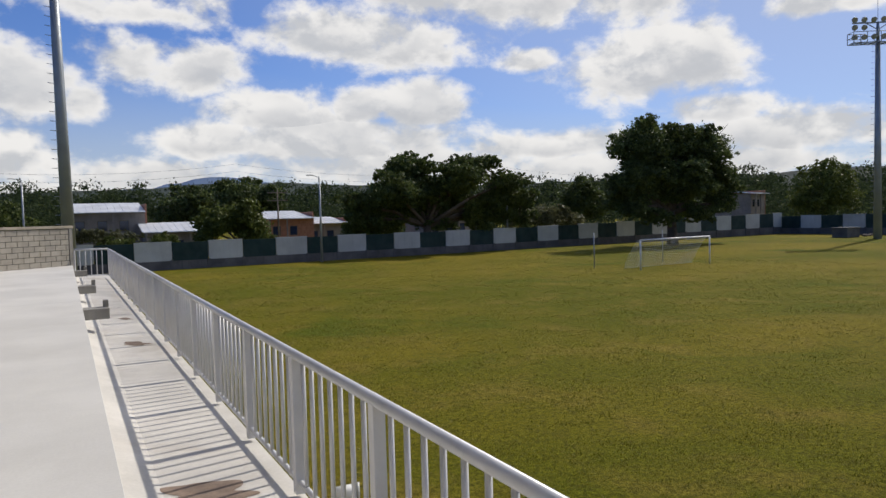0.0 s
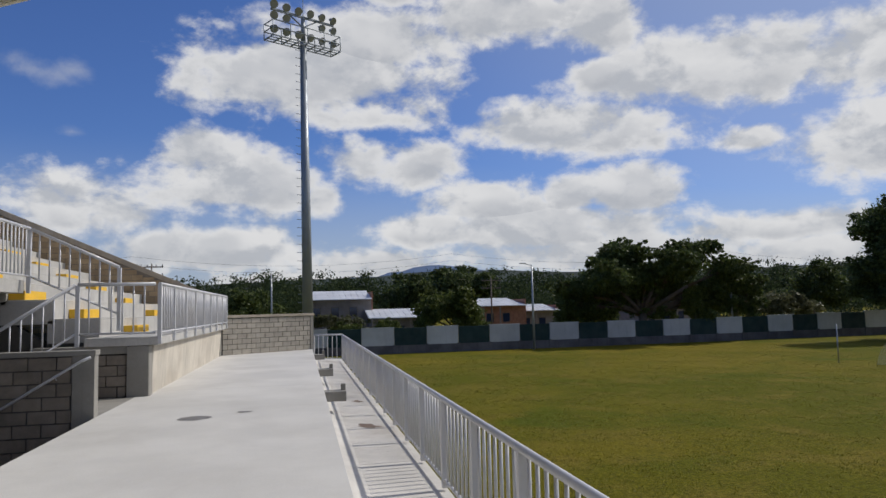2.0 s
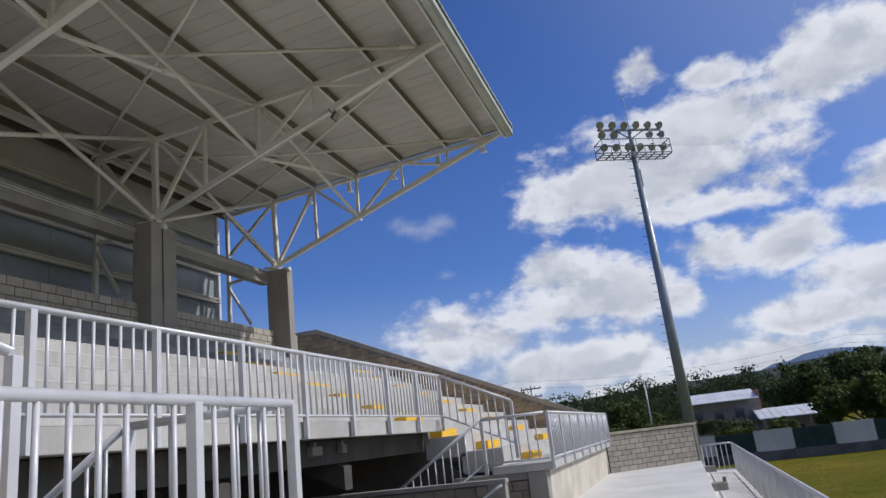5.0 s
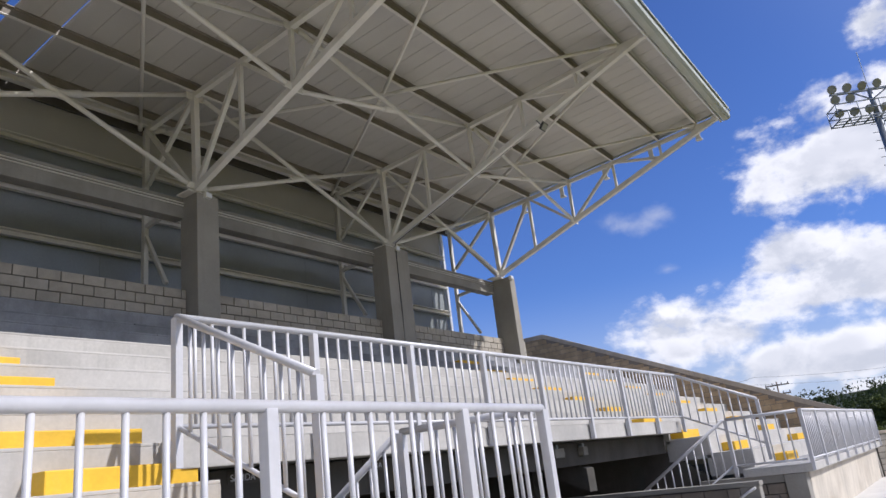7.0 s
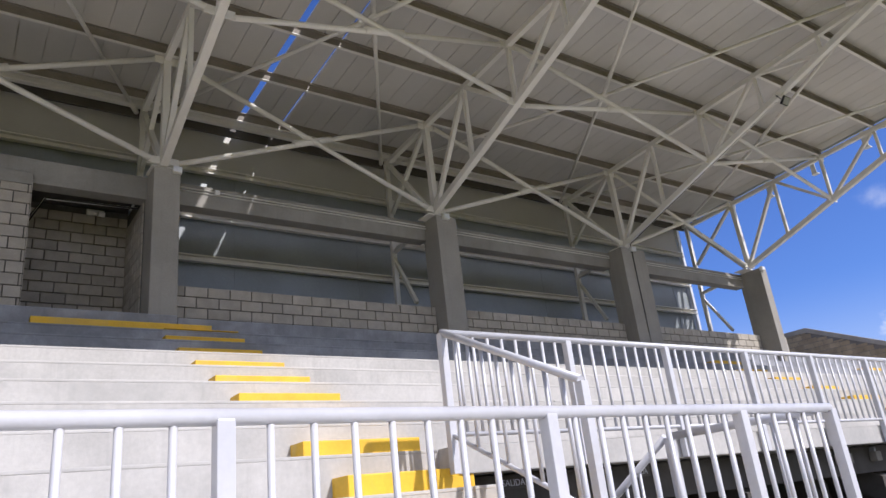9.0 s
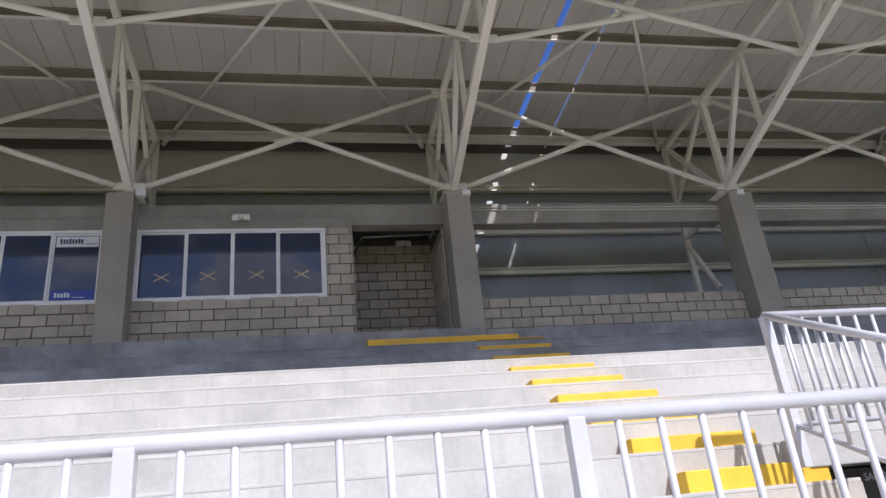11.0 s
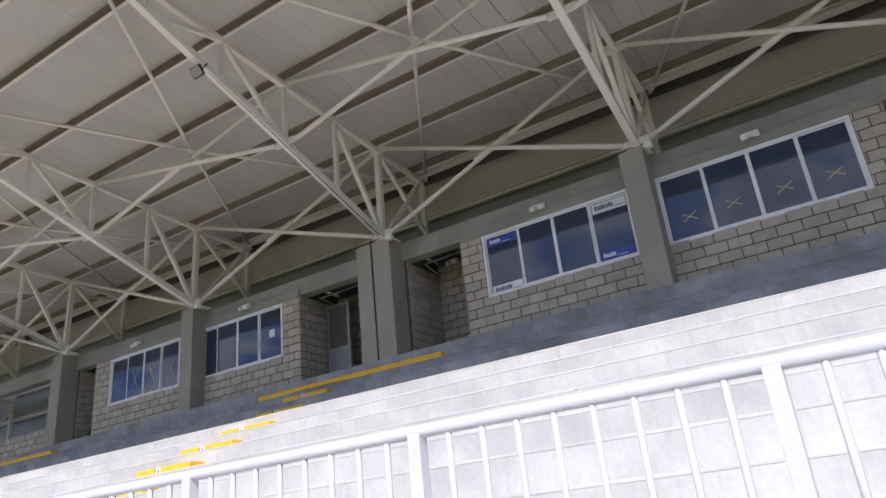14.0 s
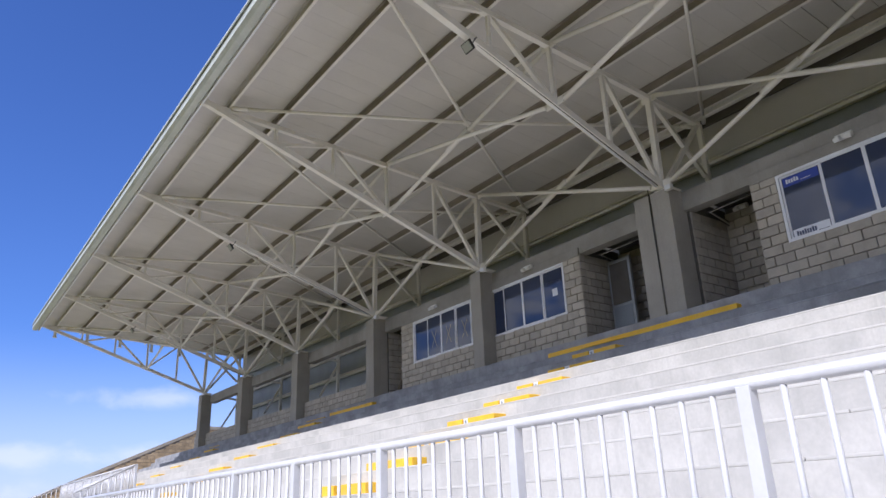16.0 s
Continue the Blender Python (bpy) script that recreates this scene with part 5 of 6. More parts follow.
def build_goal():
    ob = thing("football_goal", "white tubular football goal with a sagging net", "goal", at=(0, 0, 0))
    a, b = Vector((36.05, 36.4, FIELD_Z)), Vector((43.5, 36.9, FIELD_Z))
    up = Vector((0, 0, 2.08))
    part("post", tube(a, a + up, 0.06, 10), "white_frame", ob)
    part("post", tube(b, b + up, 0.06, 10), "white_frame", ob)
    part("crossbar", tube(a + up, b + up, 0.06, 10), "white_frame", ob)
    back = Vector((0.2, 2.0, 0))
    a2, b2 = a + back + Vector((-1.0, 2.0, 0)), b + back + Vector((-1.0, 2.0, 0))
    for p in (a2, b2):
        tagged(new("net_pole", mesh_of("net_pole", tube(p, p + Vector((0, 0, 2.6)), 0.04, 8), "grey_metal")), "thin steel pole holding the goal net", "pole", "net poles")
    bm = bmesh.new()
    rows, cols = 15, 34
    pts = [[None] * (cols + 1) for _ in range(rows + 1)]
    for i in range(rows + 1):
        for k in range(cols + 1):
            u, v = k / cols, i / rows
            sag = 0.35 * math.sin(math.pi * u * 3) * v * (1 - v) + 0.25 * math.sin(math.pi * v)
            p = a.lerp(b, u) + up * (1 - v) + back * (0.15 + 0.75 * math.sin(v * math.pi / 2)) + Vector((0, 0, -sag * 0.5))
            p.z = max(p.z, FIELD_Z + 0.03)
            pts[i][k] = p
    for i in range(rows + 1):
        for k in range(cols):
            add_tube(bm, pts[i][k], pts[i][k + 1], 0.012, 3, caps=False)
    for k in range(0, cols + 1):
        for i in range(rows):
            add_tube(bm, pts[i][k], pts[i + 1][k], 0.008, 3, caps=False)
    part("net", bm, "white_frame", ob, "sagging white goal net")
    # concrete box and stones beside the far mast
    tank = thing("concrete_box", "small grey concrete box on the pitch edge", "box")
    part("body", box(87.0, 89.6, 53.6, 55.6, FIELD_Z, FIELD_Z + 1.2, 0.03), "fence_base", tank)
    part("lid", box(86.9, 89.7, 53.5, 55.7, FIELD_Z + 1.2, FIELD_Z + 1.3, 0.02), "fence_base", tank)
    for i in range(9):
        bm = bmesh.new()
        bmesh.ops.create_icosphere(bm, subdivisions=1, radius=1.0)
        for v in bm.verts:
            v.co *= random.uniform(0.75, 1.15)
        bm.transform(pose(90.5 + i * 0.55, 54.4 + random.uniform(-0.6, 0.6), FIELD_Z + 0.12, 0, 0, i * 40) @ Matrix.Diagonal((0.35, 0.3, 0.22, 1)))
        tagged(new("stone", mesh_of("stone", bm, "soil")), "rough stone lying on the pitch edge", "stone", "stones by the mast")
    tub = thing("tub", "pale plastic tub lying on the grass", "tub")
    bm = bmesh.new()
    add_tube(bm, (3.78, 8.95, FIELD_Z + 0.13), (4.10, 8.82, FIELD_Z + 0.14), 0.11, 14, 0.14)
    part("bucket", bm, "plastic", tub)
    part("rim", tube((4.10, 8.82, FIELD_Z + 0.14), (4.13, 8.81, FIELD_Z + 0.14), 0.15, 14), "plastic", tub)


def scatter_blades(name, label, x, y, blades, tall, wide, reach, seed):
    """One mesh of many bent grass blades in clumps at x, y."""
    rng = np.random.default_rng(seed)
    count = len(x) * blades
    x = np.repeat(x, blades) + rng.normal(0, reach, count)
    y = np.repeat(y, blades) + rng.normal(0, reach, count)
    turn = rng.random(count) * 2 * np.pi
    high = rng.uniform(0.35, 1.0, count) * tall
    half = rng.uniform(0.5, 1.0, count) * wide
    lean = rng.normal(0, 0.6, (count, 2)) * high[:, None]
    verts = np.empty((count, 3, 3))
    for k, s in ((0, -1), (1, 1)):
        verts[:, k] = np.stack((x + s * half * np.cos(turn), y + s * half * np.sin(turn), np.full(count, FIELD_Z - 0.004)), 1)
    verts[:, 2] = np.stack((x + lean[:, 0], y + lean[:, 1], FIELD_Z + high), 1)
    data = bpy.data.meshes.new(name)
    data.from_pydata(verts.reshape(-1, 3).tolist(), [], np.arange(count * 3).reshape(count, 3).tolist())
    data.materials.append(M["blade"])
    tagged(new(name, data), label, "grass", kind="stuff")


def build_tufts():
    rng = np.random.default_rng(12)
    count = 3200
    scatter_blades("grass_fringe", "fringe of longer olive grass along the foot of the railing", 1.99 + 0.5 * rng.random(count) ** 2, -3 + 30 * rng.random(count), 4, 0.12, 0.010, 0.03, 3)
    # mown turf, thickest where the pitch lies near the stand, in patches
    count = 60000
    x, y = 2.1 + 48 * rng.random(count) ** 1.6, 1.0 + 60 * rng.random(count) ** 1.5
    thick = np.array([noise.noise((a * 0.45, b * 0.45, 3.0)) + 0.6 * noise.noise((a * 1.7, b * 1.7, 8.0)) for a, b in zip(x, y)])
    keep = thick > rng.normal(-0.05, 0.22, count)
    scatter_blades("turf", "mown olive and straw-coloured turf in uneven tufts", x[keep], y[keep], 5, 0.055, 0.014, 0.07, 4)


build_fence()
build_goal()
build_tufts()


# ---- trees, bushes, houses and hills ----
def leaf_cloud(lobes, count, size, seed, hollow=0.3):
    """Many small leaf quads scattered in lobes of (centre, radii)."""
    rng = random.Random(seed)
    verts, faces = [], []
    volume = [r[0] * r[1] * r[2] for _, r in lobes]
    total = sum(volume)
    for (c, r), v in zip(lobes, volume):
        clumps = max(6, int(count * v / total / 26))
        for _ in range(clumps):
            d = Vector((rng.gauss(0, 1), rng.gauss(0, 1), rng.gauss(0, 1))).normalized()
            k = hollow + (1 - hollow) * rng.random() ** 0.5
            k *= 0.82 + 0.36 * (noise.noise(Vector(c) * 0.3 + d * 1.7) * 0.5 + 0.5)
            p = Vector((c[0] + d.x * r[0] * k, c[1] + d.y * r[1] * k, c[2] + d.z * r[2] * k))
            spread = min(r) * rng.uniform(0.12, 0.26)
            for _ in range(26):
                q = p + Vector((rng.gauss(0, spread), rng.gauss(0, spread), rng.gauss(0, spread * 0.6)))
                s = size * rng.uniform(0.6, 1.3)
                n = (Vector((rng.gauss(0, 1), rng.gauss(0, 1), rng.gauss(0.6, 0.8)))).normalized()
                t = n.cross(Vector((rng.gauss(0, 1), rng.gauss(0, 1), rng.gauss(0, 1)))).normalized()
                u = n.cross(t)
                i = len(verts)
                verts += [q - t * s - u * s * 0.12, q - u * s * 0.5, q + t * s, q + u * s * 0.5]
                faces.append((i, i + 1, i + 2, i + 3))
    return verts, faces


def tree(name, label, category, x, y, lobes, trunk, count, size, leaf, seed, group="", twigs=0):
    """lobes are (dx, dy, z, rx, ry, rz) about the foot; trunk is (radius, height)."""
    ob = thing(name, label, category, group, at=(x + 0.0035 * y, y - 0.0035 * x, FIELD_Z))
    rng = random.Random(seed)
    bm = bmesh.new()
    r, h = trunk
    if r > 0:
        bend = Vector((rng.uniform(-0.4, 0.4), rng.uniform(-0.4, 0.4), h * 0.5))
        add_tube(bm, (0, 0, -0.3), bend, r * 1.25, 9, r * 0.9)
        fork = Vector((bend.x * 1.4, bend.y * 1.4, h))
        add_tube(bm, bend, fork, r * 0.9, 9, r * 0.75)
        for dx, dy, z, rx, ry, rz in lobes:
            mid = fork.lerp(Vector((dx, dy, z)), 0.5) + Vector((rng.uniform(-0.5, 0.5), rng.uniform(-0.5, 0.5), 0.4))
            add_tube(bm, fork - Vector((0, 0, 0.3)), mid, r * 0.5, 7, r * 0.32)
            end = Vector((dx, dy, z))
            add_tube(bm, mid, end, r * 0.32, 6, r * 0.12)
            for _ in range(5):
                tip = end + Vector((rng.uniform(-rx, rx), rng.uniform(-ry, ry), rng.uniform(-rz * 0.4, rz))) * 0.8
                add_tube(bm, mid.lerp(end, rng.random()), tip, r * 0.13, 5, r * 0.03)
        for _ in range(twigs):
            dx, dy, z, rx, ry, rz = lobes[-1]
            p = Vector((dx + rng.uniform(-rx, rx) * 0.6, dy, z + rz * 0.5))
            q = p + Vector((rng.uniform(-1.0, 1.0), rng.uniform(-0.5, 0.5), rng.uniform(1.5, 2.8)))
            add_tube(bm, p, q, 0.05, 4, 0.015)
            for _ in range(2):
                add_tube(bm, p.lerp(q, 0.6), p.lerp(q, 0.6) + Vector((rng.uniform(-0.8, 0.8), 0, rng.uniform(0.4, 1.2))), 0.025, 4, 0.01)
        part("trunk", bm, "bark", ob)
    else:
        bm.free()
    clumps = []
    for dx, dy, z, rx, ry, rz in lobes:
        clumps.append(((dx, dy, z), (rx * 0.68, ry * 0.68, rz * 0.68)))
        for _ in range(12):
            d = Vector((rng.gauss(0, 1), rng.gauss(0, 1), rng.gauss(0.25, 0.9))).normalized()
            k = rng.uniform(0.18, 0.36)
            clumps.append(((dx + d.x * rx * 0.84, dy + d.y * ry * 0.84, z + d.z * rz * 0.84), (rx * k, ry * k, rz * k * 0.85)))
    verts, faces = leaf_cloud(clumps, int(count * 2.2), size * 0.62, seed)
    data = bpy.data.meshes.new("crown")
    data.from_pydata(verts, [], faces)
    data.materials.append(M[leaf])
    crown = new("crown", data)
    crown.parent = ob
    return ob


tree("tree", "broad spreading dark green tree behind the boundary wall", "tree", 36.4, 70.2,
     [(-5.5, -2, 6.8, 3.4, 3.6, 2.2), (-8.2, 0.5, 5.4, 2.6, 2.4, 1.7), (-1.8, 1.5, 9.4, 3.8, 3.6, 2.3), (2.2, -3.0, 8.0, 3.2, 3.6, 2.0), (5.6, 0, 9.6, 3.4, 3.0, 2.0), (9.2, -1.5, 7.8, 3.0, 3.4, 1.6), (12.4, 0, 5.9, 2.8, 2.4, 1.6), (-6.8, 0.5, 3.8, 2.2, 2.2, 1.4), (6.5, 0, 5.0, 2.6, 2.2, 1.6), (0.5, 1.0, 5.4, 4.0, 2.6, 2.2), (-3.5, 1.0, 4.4, 3.0, 2.4, 1.8), (9.5, 0.5, 4.2, 2.6, 2.2, 1.6), (4.0, 1.5, 6.4, 3.4, 2.6, 2.0), (-0.5, -1.0, 7.0, 3.0, 2.4, 1.8), (8.0, -1.0, 5.8, 2.8, 2.2, 1.6), (1.8, 1.0, 3.6, 3.2, 2.2, 1.6), (12.8, 0.5, 3.8, 2.2, 2.0, 1.6)], (0.55, 3.4), 52000, 0.27, "leaf_mid", 3, "trees", twigs=9)
tree("tree", "tall dense dark mango tree beside the boundary wall", "tree", 63.8, 60.6,
     [(0, 0, 7.4, 6.14, 5.1, 3.44), (-4.71, 0, 11.7, 4.08, 3.88, 3.44), (4.71, 0, 11.52, 4.71, 4.08, 3.35), (-6.34, -1.02, 7.4, 3.07, 2.86, 2.75), (7.15, 0, 8.26, 3.07, 2.86, 2.92), (-7.56, -1.23, 4.47, 2.66, 2.24, 1.55), (-4.29, -2.24, 3.27, 2.66, 2.24, 1.2), (2.55, -2.05, 3.61, 3.07, 2.05, 1.38), (7.35, -1.02, 4.64, 2.66, 2.24, 1.55), (-7.6, 0, 6.6, 3.0, 2.8, 2.6), (7.8, 0, 7.0, 3.0, 2.8, 2.8), (0, 0, 12.2, 3.2, 3.2, 2.6)], (0.6, 4.0), 60000, 0.27, "leaf_dark", 5, "trees")
tree("tree", "rounded dark tree far behind the wall", "tree", 26.4, 117.0, [(0, 0, 7.4, 6.2, 5, 4.4), (-3, 0, 6, 3, 3, 3), (3.4, 0, 6, 3, 3, 3.4)], (0.5, 3.0), 12000, 0.40, "leaf_dark", 7, "trees")
tree("tree", "rounded dark tree far behind the wall", "tree", 16.6, 110.0, [(0, 0, 6.0, 4.4, 4, 3.8), (-2.6, 0, 4.6, 2.4, 2.4, 2.6), (2.4, 0, 5.0, 3, 3, 3)], (0.45, 2.6), 9000, 0.38, "leaf_dark", 8, "trees")
tree("bush", "tall yellow-green leafy bush behind the wall", "bush", 18.0, 82.5, [(0.4, 0, 4.6, 2.7, 2.2, 2.4), (-2.4, 0, 4.0, 2.4, 2.0, 2.2), (1.8, 0, 3.0, 2.6, 2.2, 2.6), (-3.6, 0, 2.6, 1.8, 1.8, 1.8)], (0.3, 2.0), 9000, 0.30, "leaf_light", 9, "bushes")
tree("bush", "bright green bush above the boundary wall", "bush", 30.8, 73.6, [(0, 0, 3.6, 2.6, 2.0, 1.9), (2.4, 0, 3.0, 2.0, 1.8, 1.4), (-2.2, 0, 2.8, 1.8, 1.6, 1.4)], (0.2, 1.6), 5200, 0.24, "leaf_light", 10, "bushes")
tree("bush", "bright green bush above the boundary wall", "bush", 41.4, 69.0, [(0, 0, 4.2, 1.6, 1.4, 2.0), (1.0, 0, 3.0, 1.6, 1.4, 1.4)], (0.2, 1.6), 2600, 0.24, "leaf_light", 11, "bushes")
tree("bush", "pale dry bush behind the wall", "bush", 58.0, 78.0, [(0, 0, 3.8, 4.2, 2.6, 2.0), (-4.0, 0, 3.2, 2.4, 2.0, 1.5), (4.2, 0, 3.2, 3.0, 2.0, 1.4)], (0.25, 1.6), 6000, 0.28, "leaf_pale", 12, "bushes")
tree("tree", "dense yellowish green tree behind the wall", "tree", 106.3, 70.1, [(0, 0, 6.9, 5.4, 4.5, 4.4), (-4.3, 0, 4.9, 3.4, 3.4, 3.1), (4.7, 0, 5.8, 3.8, 3.4, 3.6)], (0.5, 2.4), 12000, 0.32, "leaf_light", 13, "trees")
tree("tree", "rounded dark tree far behind the wall", "tree", 82.0, 101.0, [(0, 0, 6.4, 4.6, 4, 4.4), (4.0, 0, 5.0, 3.4, 3, 3)], (0.5, 2.4), 6000, 0.42, "leaf_dark", 14, "trees")
tree("tree", "rounded green tree far behind the wall", "tree", 103.0, 96.0, [(0, 0, 4.8, 3.4, 3, 3.0)], (0.4, 2.0), 3600, 0.36, "leaf_light", 15, "trees")
tree("tree", "green tree behind the boundary wall near a mast", "tree", 108.0, 54.6, [(0, 0, 5.2, 4.4, 4, 3.6), (2, -6, 4.6, 4, 4, 3.2)], (0.45, 2.4), 8000, 0.34, "leaf_mid", 16, "trees")
tree("hedge", "clipped grey-green hedge in front of the house", "hedge", 4.6, 84.0, [(0, 0, 2.7, 4.2, 1.4, 1.1), (-4.6, 0, 2.8, 3.4, 1.4, 1.2)], (0, 0), 4200, 0.24, "leaf_pale", 17, "bushes")
tree("bush", "bright green bush by the house", "bush", 9.4, 79.0, [(0, 0, 2.2, 2.2, 1.4, 1.2), (-4.5, 0, 2.0, 2.0, 1.2, 1.0)], (0, 0), 2600, 0.22, "leaf_light", 18, "bushes")
tree("tree", "dark tree behind the end wall", "tree", -8.0, 104.0, [(0, 0, 4.8, 3.8, 3.4, 3.4), (3.0, 0, 3.8, 2.4, 2.4, 2.4)], (0.4, 2), 5000, 0.34, "leaf_mid", 19, "trees")
tree("bush", "pale green bushes behind the end wall", "bush", -3.0, 80.0, [(0, 0, 3.0, 3.6, 2, 1.5), (-5.5, 0, 3.0, 3.4, 2, 1.6), (-11, 0, 3.4, 4, 2, 1.8)], (0, 0), 6000, 0.26, "leaf_light", 20, "bushes")
for i, (bx, by) in enumerate(((-17.5, 3.4), (-18.5, 7.0), (-17.0, 10.5), (-18.0, 13.0))):
    tree("bush", "green weeds and bushes behind the stand", "bush", bx, by, [(0, 0, 1.4, 2.0, 2.0, 1.5)], (0, 0), 1500, 0.2, "leaf_light", 30 + i, "bushes")


def far_woods():
    """Tree-covered ground that rises behind the houses, and the hills beyond."""
    for name, count, near, far, low, high, leaves, size, seed in (("far_woods", 200, 130, 240, 1.0, 5.0, 110000, 0.40, 77), ("hill_woods", 460, 320, 445, 7.0, 19.0, 130000, 0.85, 79)):
        rng = random.Random(seed)
        lobes = []
        for i in range(count):
            a = radians(rng.uniform(-28, 80))
            d = rng.uniform(near, far)
            r = rng.uniform(0.022, 0.034) * d
            k = (d - near) / (far - near)
            lobes.append(((d * math.sin(a), d * math.cos(a), FIELD_Z + low + (high - low) * k + (1.5 + 2 * k) * noise.noise((a * 7, seed, 0))), (r, r, r * 0.75)))
        verts, faces = leaf_cloud(lobes, leaves, size, seed + 1, hollow=0.2)
        data = bpy.data.meshes.new(name)
        data.from_pydata(verts, [], faces)
        data.materials.append(M["leaf_far"])
        tagged(new(name, data), "dense dark green woods behind the houses" if seed == 77 else "wooded hillside in the distance", "woods", kind="stuff")
    for name, dist, low, amp, mat, seed, lab in (("backdrop_near", 455, 16, 5, "far_hill", 2, "low wooded hills in the distance"), ("backdrop_hills", 900, 44, 12, "far_hill", 4, "wooded hills in the distance"), ("backdrop_mountains", 2400, 105, 75, "haze_blue_hill", 9, "hazy blue mountains on the horizon")):
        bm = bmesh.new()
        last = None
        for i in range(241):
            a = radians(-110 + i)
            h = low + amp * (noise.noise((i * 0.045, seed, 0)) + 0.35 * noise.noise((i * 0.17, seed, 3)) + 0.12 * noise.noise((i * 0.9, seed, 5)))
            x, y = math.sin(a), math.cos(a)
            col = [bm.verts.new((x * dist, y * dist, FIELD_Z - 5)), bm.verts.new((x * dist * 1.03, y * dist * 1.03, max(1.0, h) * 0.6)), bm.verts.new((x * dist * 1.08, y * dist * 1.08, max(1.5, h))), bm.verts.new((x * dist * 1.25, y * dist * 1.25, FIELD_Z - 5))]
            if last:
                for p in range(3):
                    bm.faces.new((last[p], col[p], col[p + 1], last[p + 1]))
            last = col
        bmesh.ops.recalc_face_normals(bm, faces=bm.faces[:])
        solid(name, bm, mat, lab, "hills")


def house(x, y, w, d, h, yaw, wall, roof_pitch, label, seed):
    ob = thing("house", label, "house", "houses behind the wall", at=(x + 0.0035 * y, y - 0.0035 * x, FIELD_Z))
    ob.rotation_euler = (0, 0, radians(yaw))
    part("wall", box(-w / 2, w / 2, -d / 2, d / 2, 0, h, 0.02), wall, ob)
    part("gable", box(w / 2 + 0.004, w / 2 + 0.2, -d / 2 - 0.05, d / 2 + 0.05, 0, h + 0.3 + roof_pitch * 0.6, 0.02), "brick", ob)
    # one slope that falls towards the pitch
    drop, z0, z1 = 0.9, h + 0.02, h + 0.02 + roof_pitch
    out = [(-d / 2 - drop, z0), (d / 2 + 0.4, z1), (d / 2 + 0.4, z1 + 0.10), (-d / 2 - drop, z0 + 0.10)]
    turn = Matrix.Rotation(radians(90), 4, "Z")
    bm = prism(out, -w / 2 - 0.5, w / 2 - 0.02)
    bm.transform(turn @ Matrix.Diagonal((1, -1, 1, 1)))
    bmesh.ops.recalc_face_normals(bm, faces=bm.faces[:])
    part("roof", bm, "sheet", ob, "corrugated zinc roof")
    part("upper_wall", box(-w / 2, w / 2 - 0.02, d / 2 - 0.2, d / 2, h + 0.004, z1 - 0.05), wall, ob)
    bm = prism([(-d / 2 - drop, z0 + 0.105), (d / 2 + 0.4, z1 + 0.105), (d / 2 + 0.4, z1 + 0.14), (-d / 2 - drop, z0 + 0.14)], -0.04, 0.04)
    bm.transform(turn @ Matrix.Diagonal((1, -1, 1, 1)))
    rib = mesh_of("rib", bm, "sheet")
    k = -w / 2 - 0.4
    while k < w / 2 - 0.1:
        shared("roof_rib", rib, ob, Matrix.Translation((k, 0, 0)))
        k += 0.8
    for i in range(int(w / 2.4)):
        px = -w / 2 + 1.2 + i * 2.4
        win = part("window", box(px - 0.55, px + 0.55, -d / 2 - 0.03, -d / 2 + 0.02, h - 2.2, h - 0.9), "wood", ob)
        part("pane", box(px - 0.48, px + 0.48, -d / 2 - 0.045, -d / 2 - 0.033, h - 2.12, h - 0.98), "glass", win)
        part("post", box(px - 1.2 - 0.08, px - 1.2 + 0.08, -d / 2 - 0.9, -d / 2 - 0.75, 0, h + 0.1), "plaster", ob)
    return ob


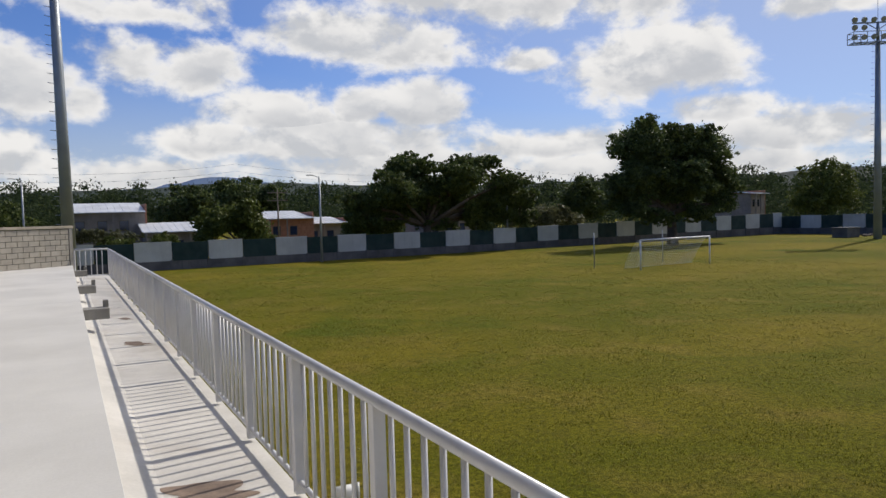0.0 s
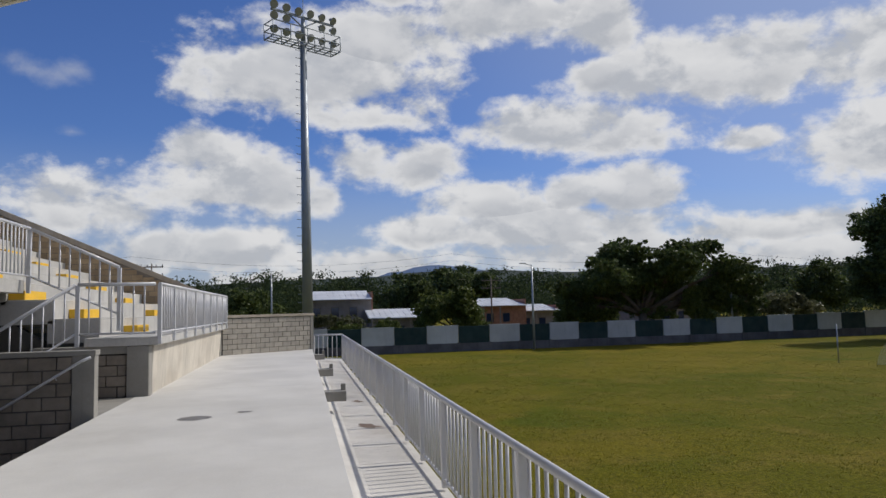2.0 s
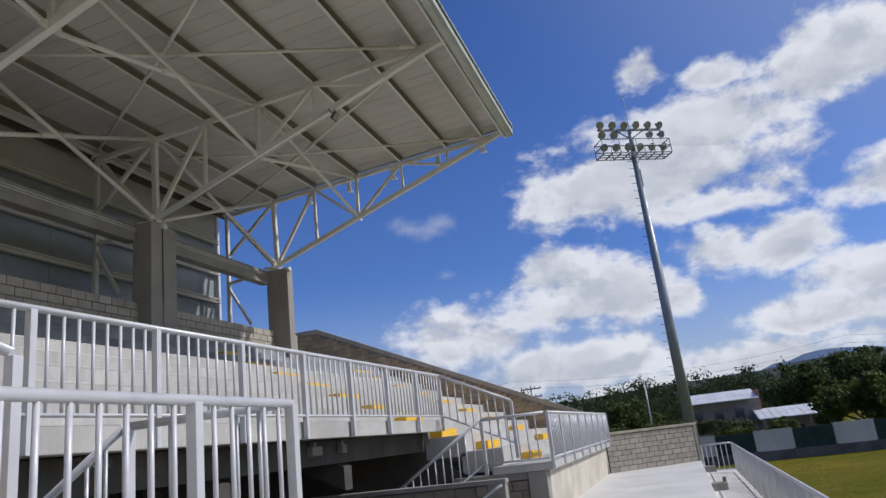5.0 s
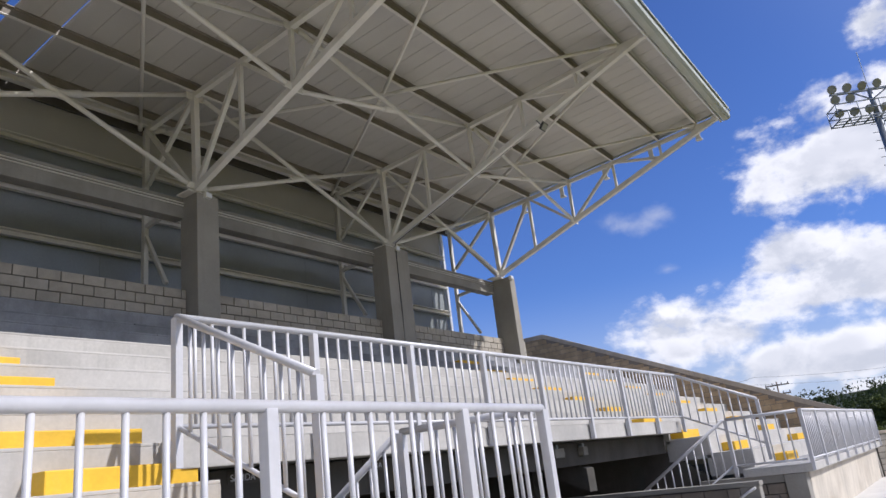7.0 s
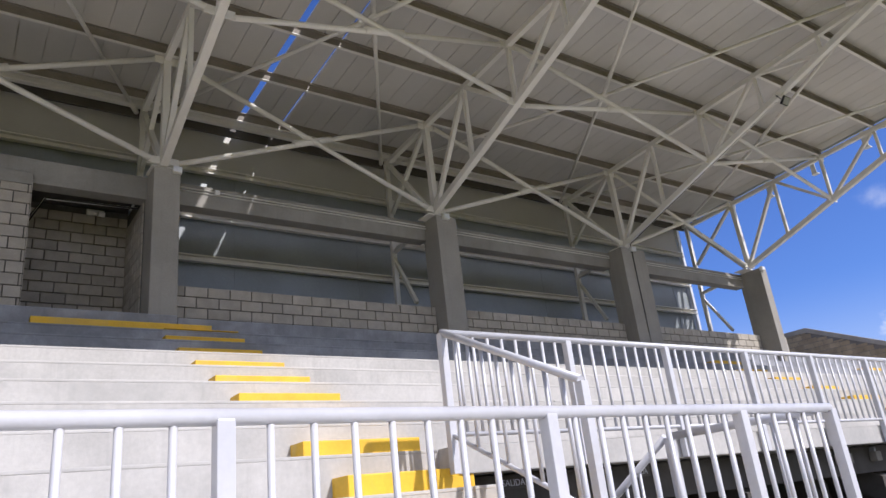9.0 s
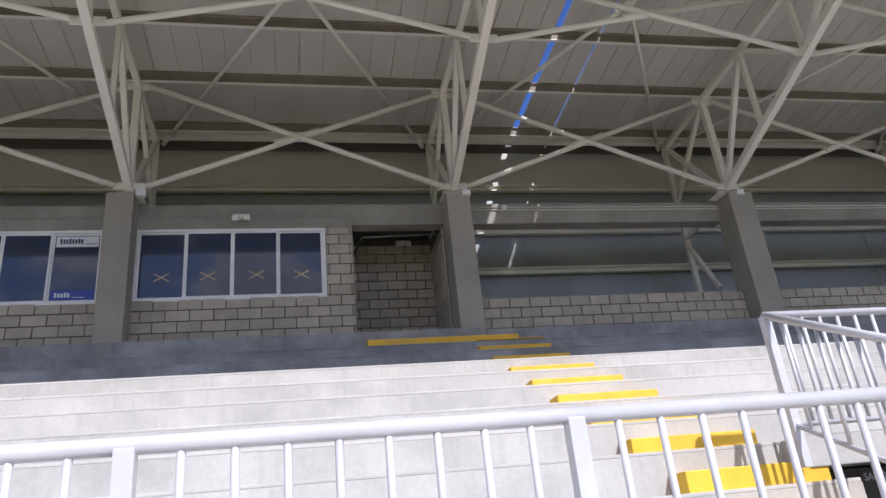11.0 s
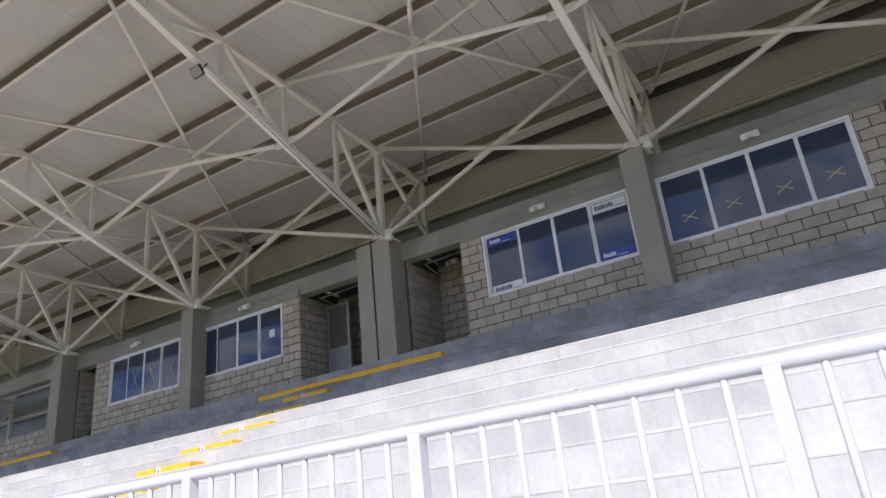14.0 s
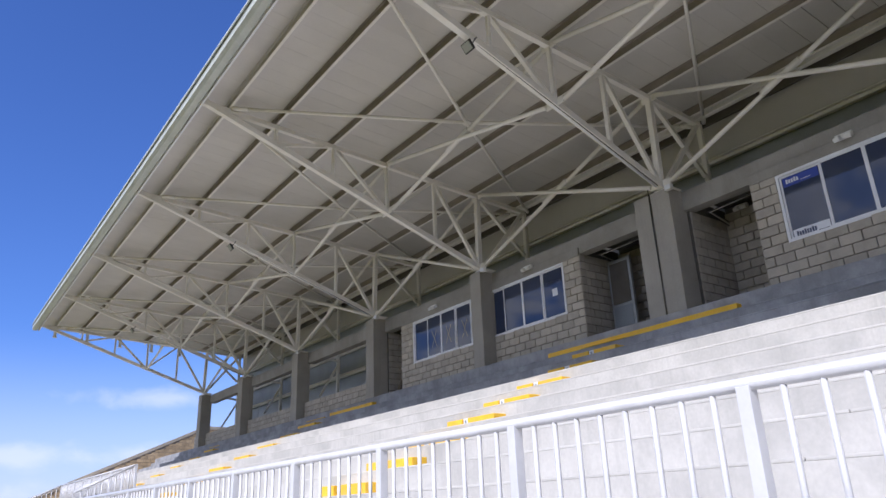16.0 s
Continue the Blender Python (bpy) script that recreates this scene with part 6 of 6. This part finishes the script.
def street_pole(x, y, top, kind):
    ob = thing("street_lamp" if kind == "lamp" else "utility_pole", "slim grey street lamp post" if kind == "lamp" else "wooden utility pole with crossarms and wires", "street lamp" if kind == "lamp" else "utility pole", at=(x + 0.0035 * y, y - 0.0035 * x, FIELD_Z))
    h = top - FIELD_Z
    part("shaft", tube((0, 0, 0), (0, 0, h), 0.13, 8, 0.08), "grey_metal" if kind == "lamp" else "wood", ob)
    if kind == "lamp":
        part("arm", tube((0, 0, h - 0.1), (-0.8, -0.2, h + 0.1), 0.04, 6), "grey_metal", ob)
        part("head", box(-1.3, -0.7, -0.32, -0.08, h + 0.06, h + 0.16, 0.02), "plastic", ob)
    else:
        for z in (0.4, 1.4):
            part("crossarm", box(-1.3, 1.3, -0.07, 0.07, h - z - 0.07, h - z + 0.07), "wood", ob)
            for ix in (-1.2, -0.5, 0.5, 1.2):
                part("insulator", tube((ix, 0, h - z + 0.07), (ix, 0, h - z + 0.3), 0.06, 6, 0.04), "black", ob)
    return ob


far_woods()
house(4.8, 97.0, 8.4, 7.0, 5.6, 0, "plaster", 1.3, "two-storey house of plaster and brick with a zinc roof", 1)
house(12.2, 91.0, 7.2, 5.0, 3.1, 0, "plaster", 1.1, "low house with a wide pale zinc roof", 2)
house(27.0, 97.0, 6.4, 6.0, 4.3, 6, "brick", 1.1, "low brick house with a zinc roof", 3)
house(33.0, 99.0, 6.0, 5.0, 3.5, 4, "plaster", 0.9, "low house with a pale zinc roof", 4)
house(49.0, 92.0, 8.0, 6.0, 4.0, 8, "plaster", 0.5, "low house among bushes with a pale roof", 5)
house(104.0, 84.0, 7.0, 6.0, 6.4, 20, "plaster", 0.6, "house with a pale zinc roof among trees", 6)
street_pole(22.4, 66.0, 5.6, "lamp")
street_pole(-3.7, 88.9, 6.6, "lamp")
street_pole(46.7, 70.0, 4.6, "lamp")
street_pole(24.6, 90.0, 5.4, "wood")
street_pole(-17.5, 88.0, 7.6, "wood")
street_pole(-25.5, 92.0, 8.6, "wood")
for dz in (0.0, 0.9):
    line = [(-60 + i * 2.5, 91, 6.4 + dz + 0.35 * ((i / 4 % 4) - 2) ** 2) for i in range(73)]
    tagged(new("overhead_wire", mesh_of("overhead_wire", path_tube(line, 0.012, 5), "black")), "thin black overhead wire between utility poles", "wire", "overhead wires")
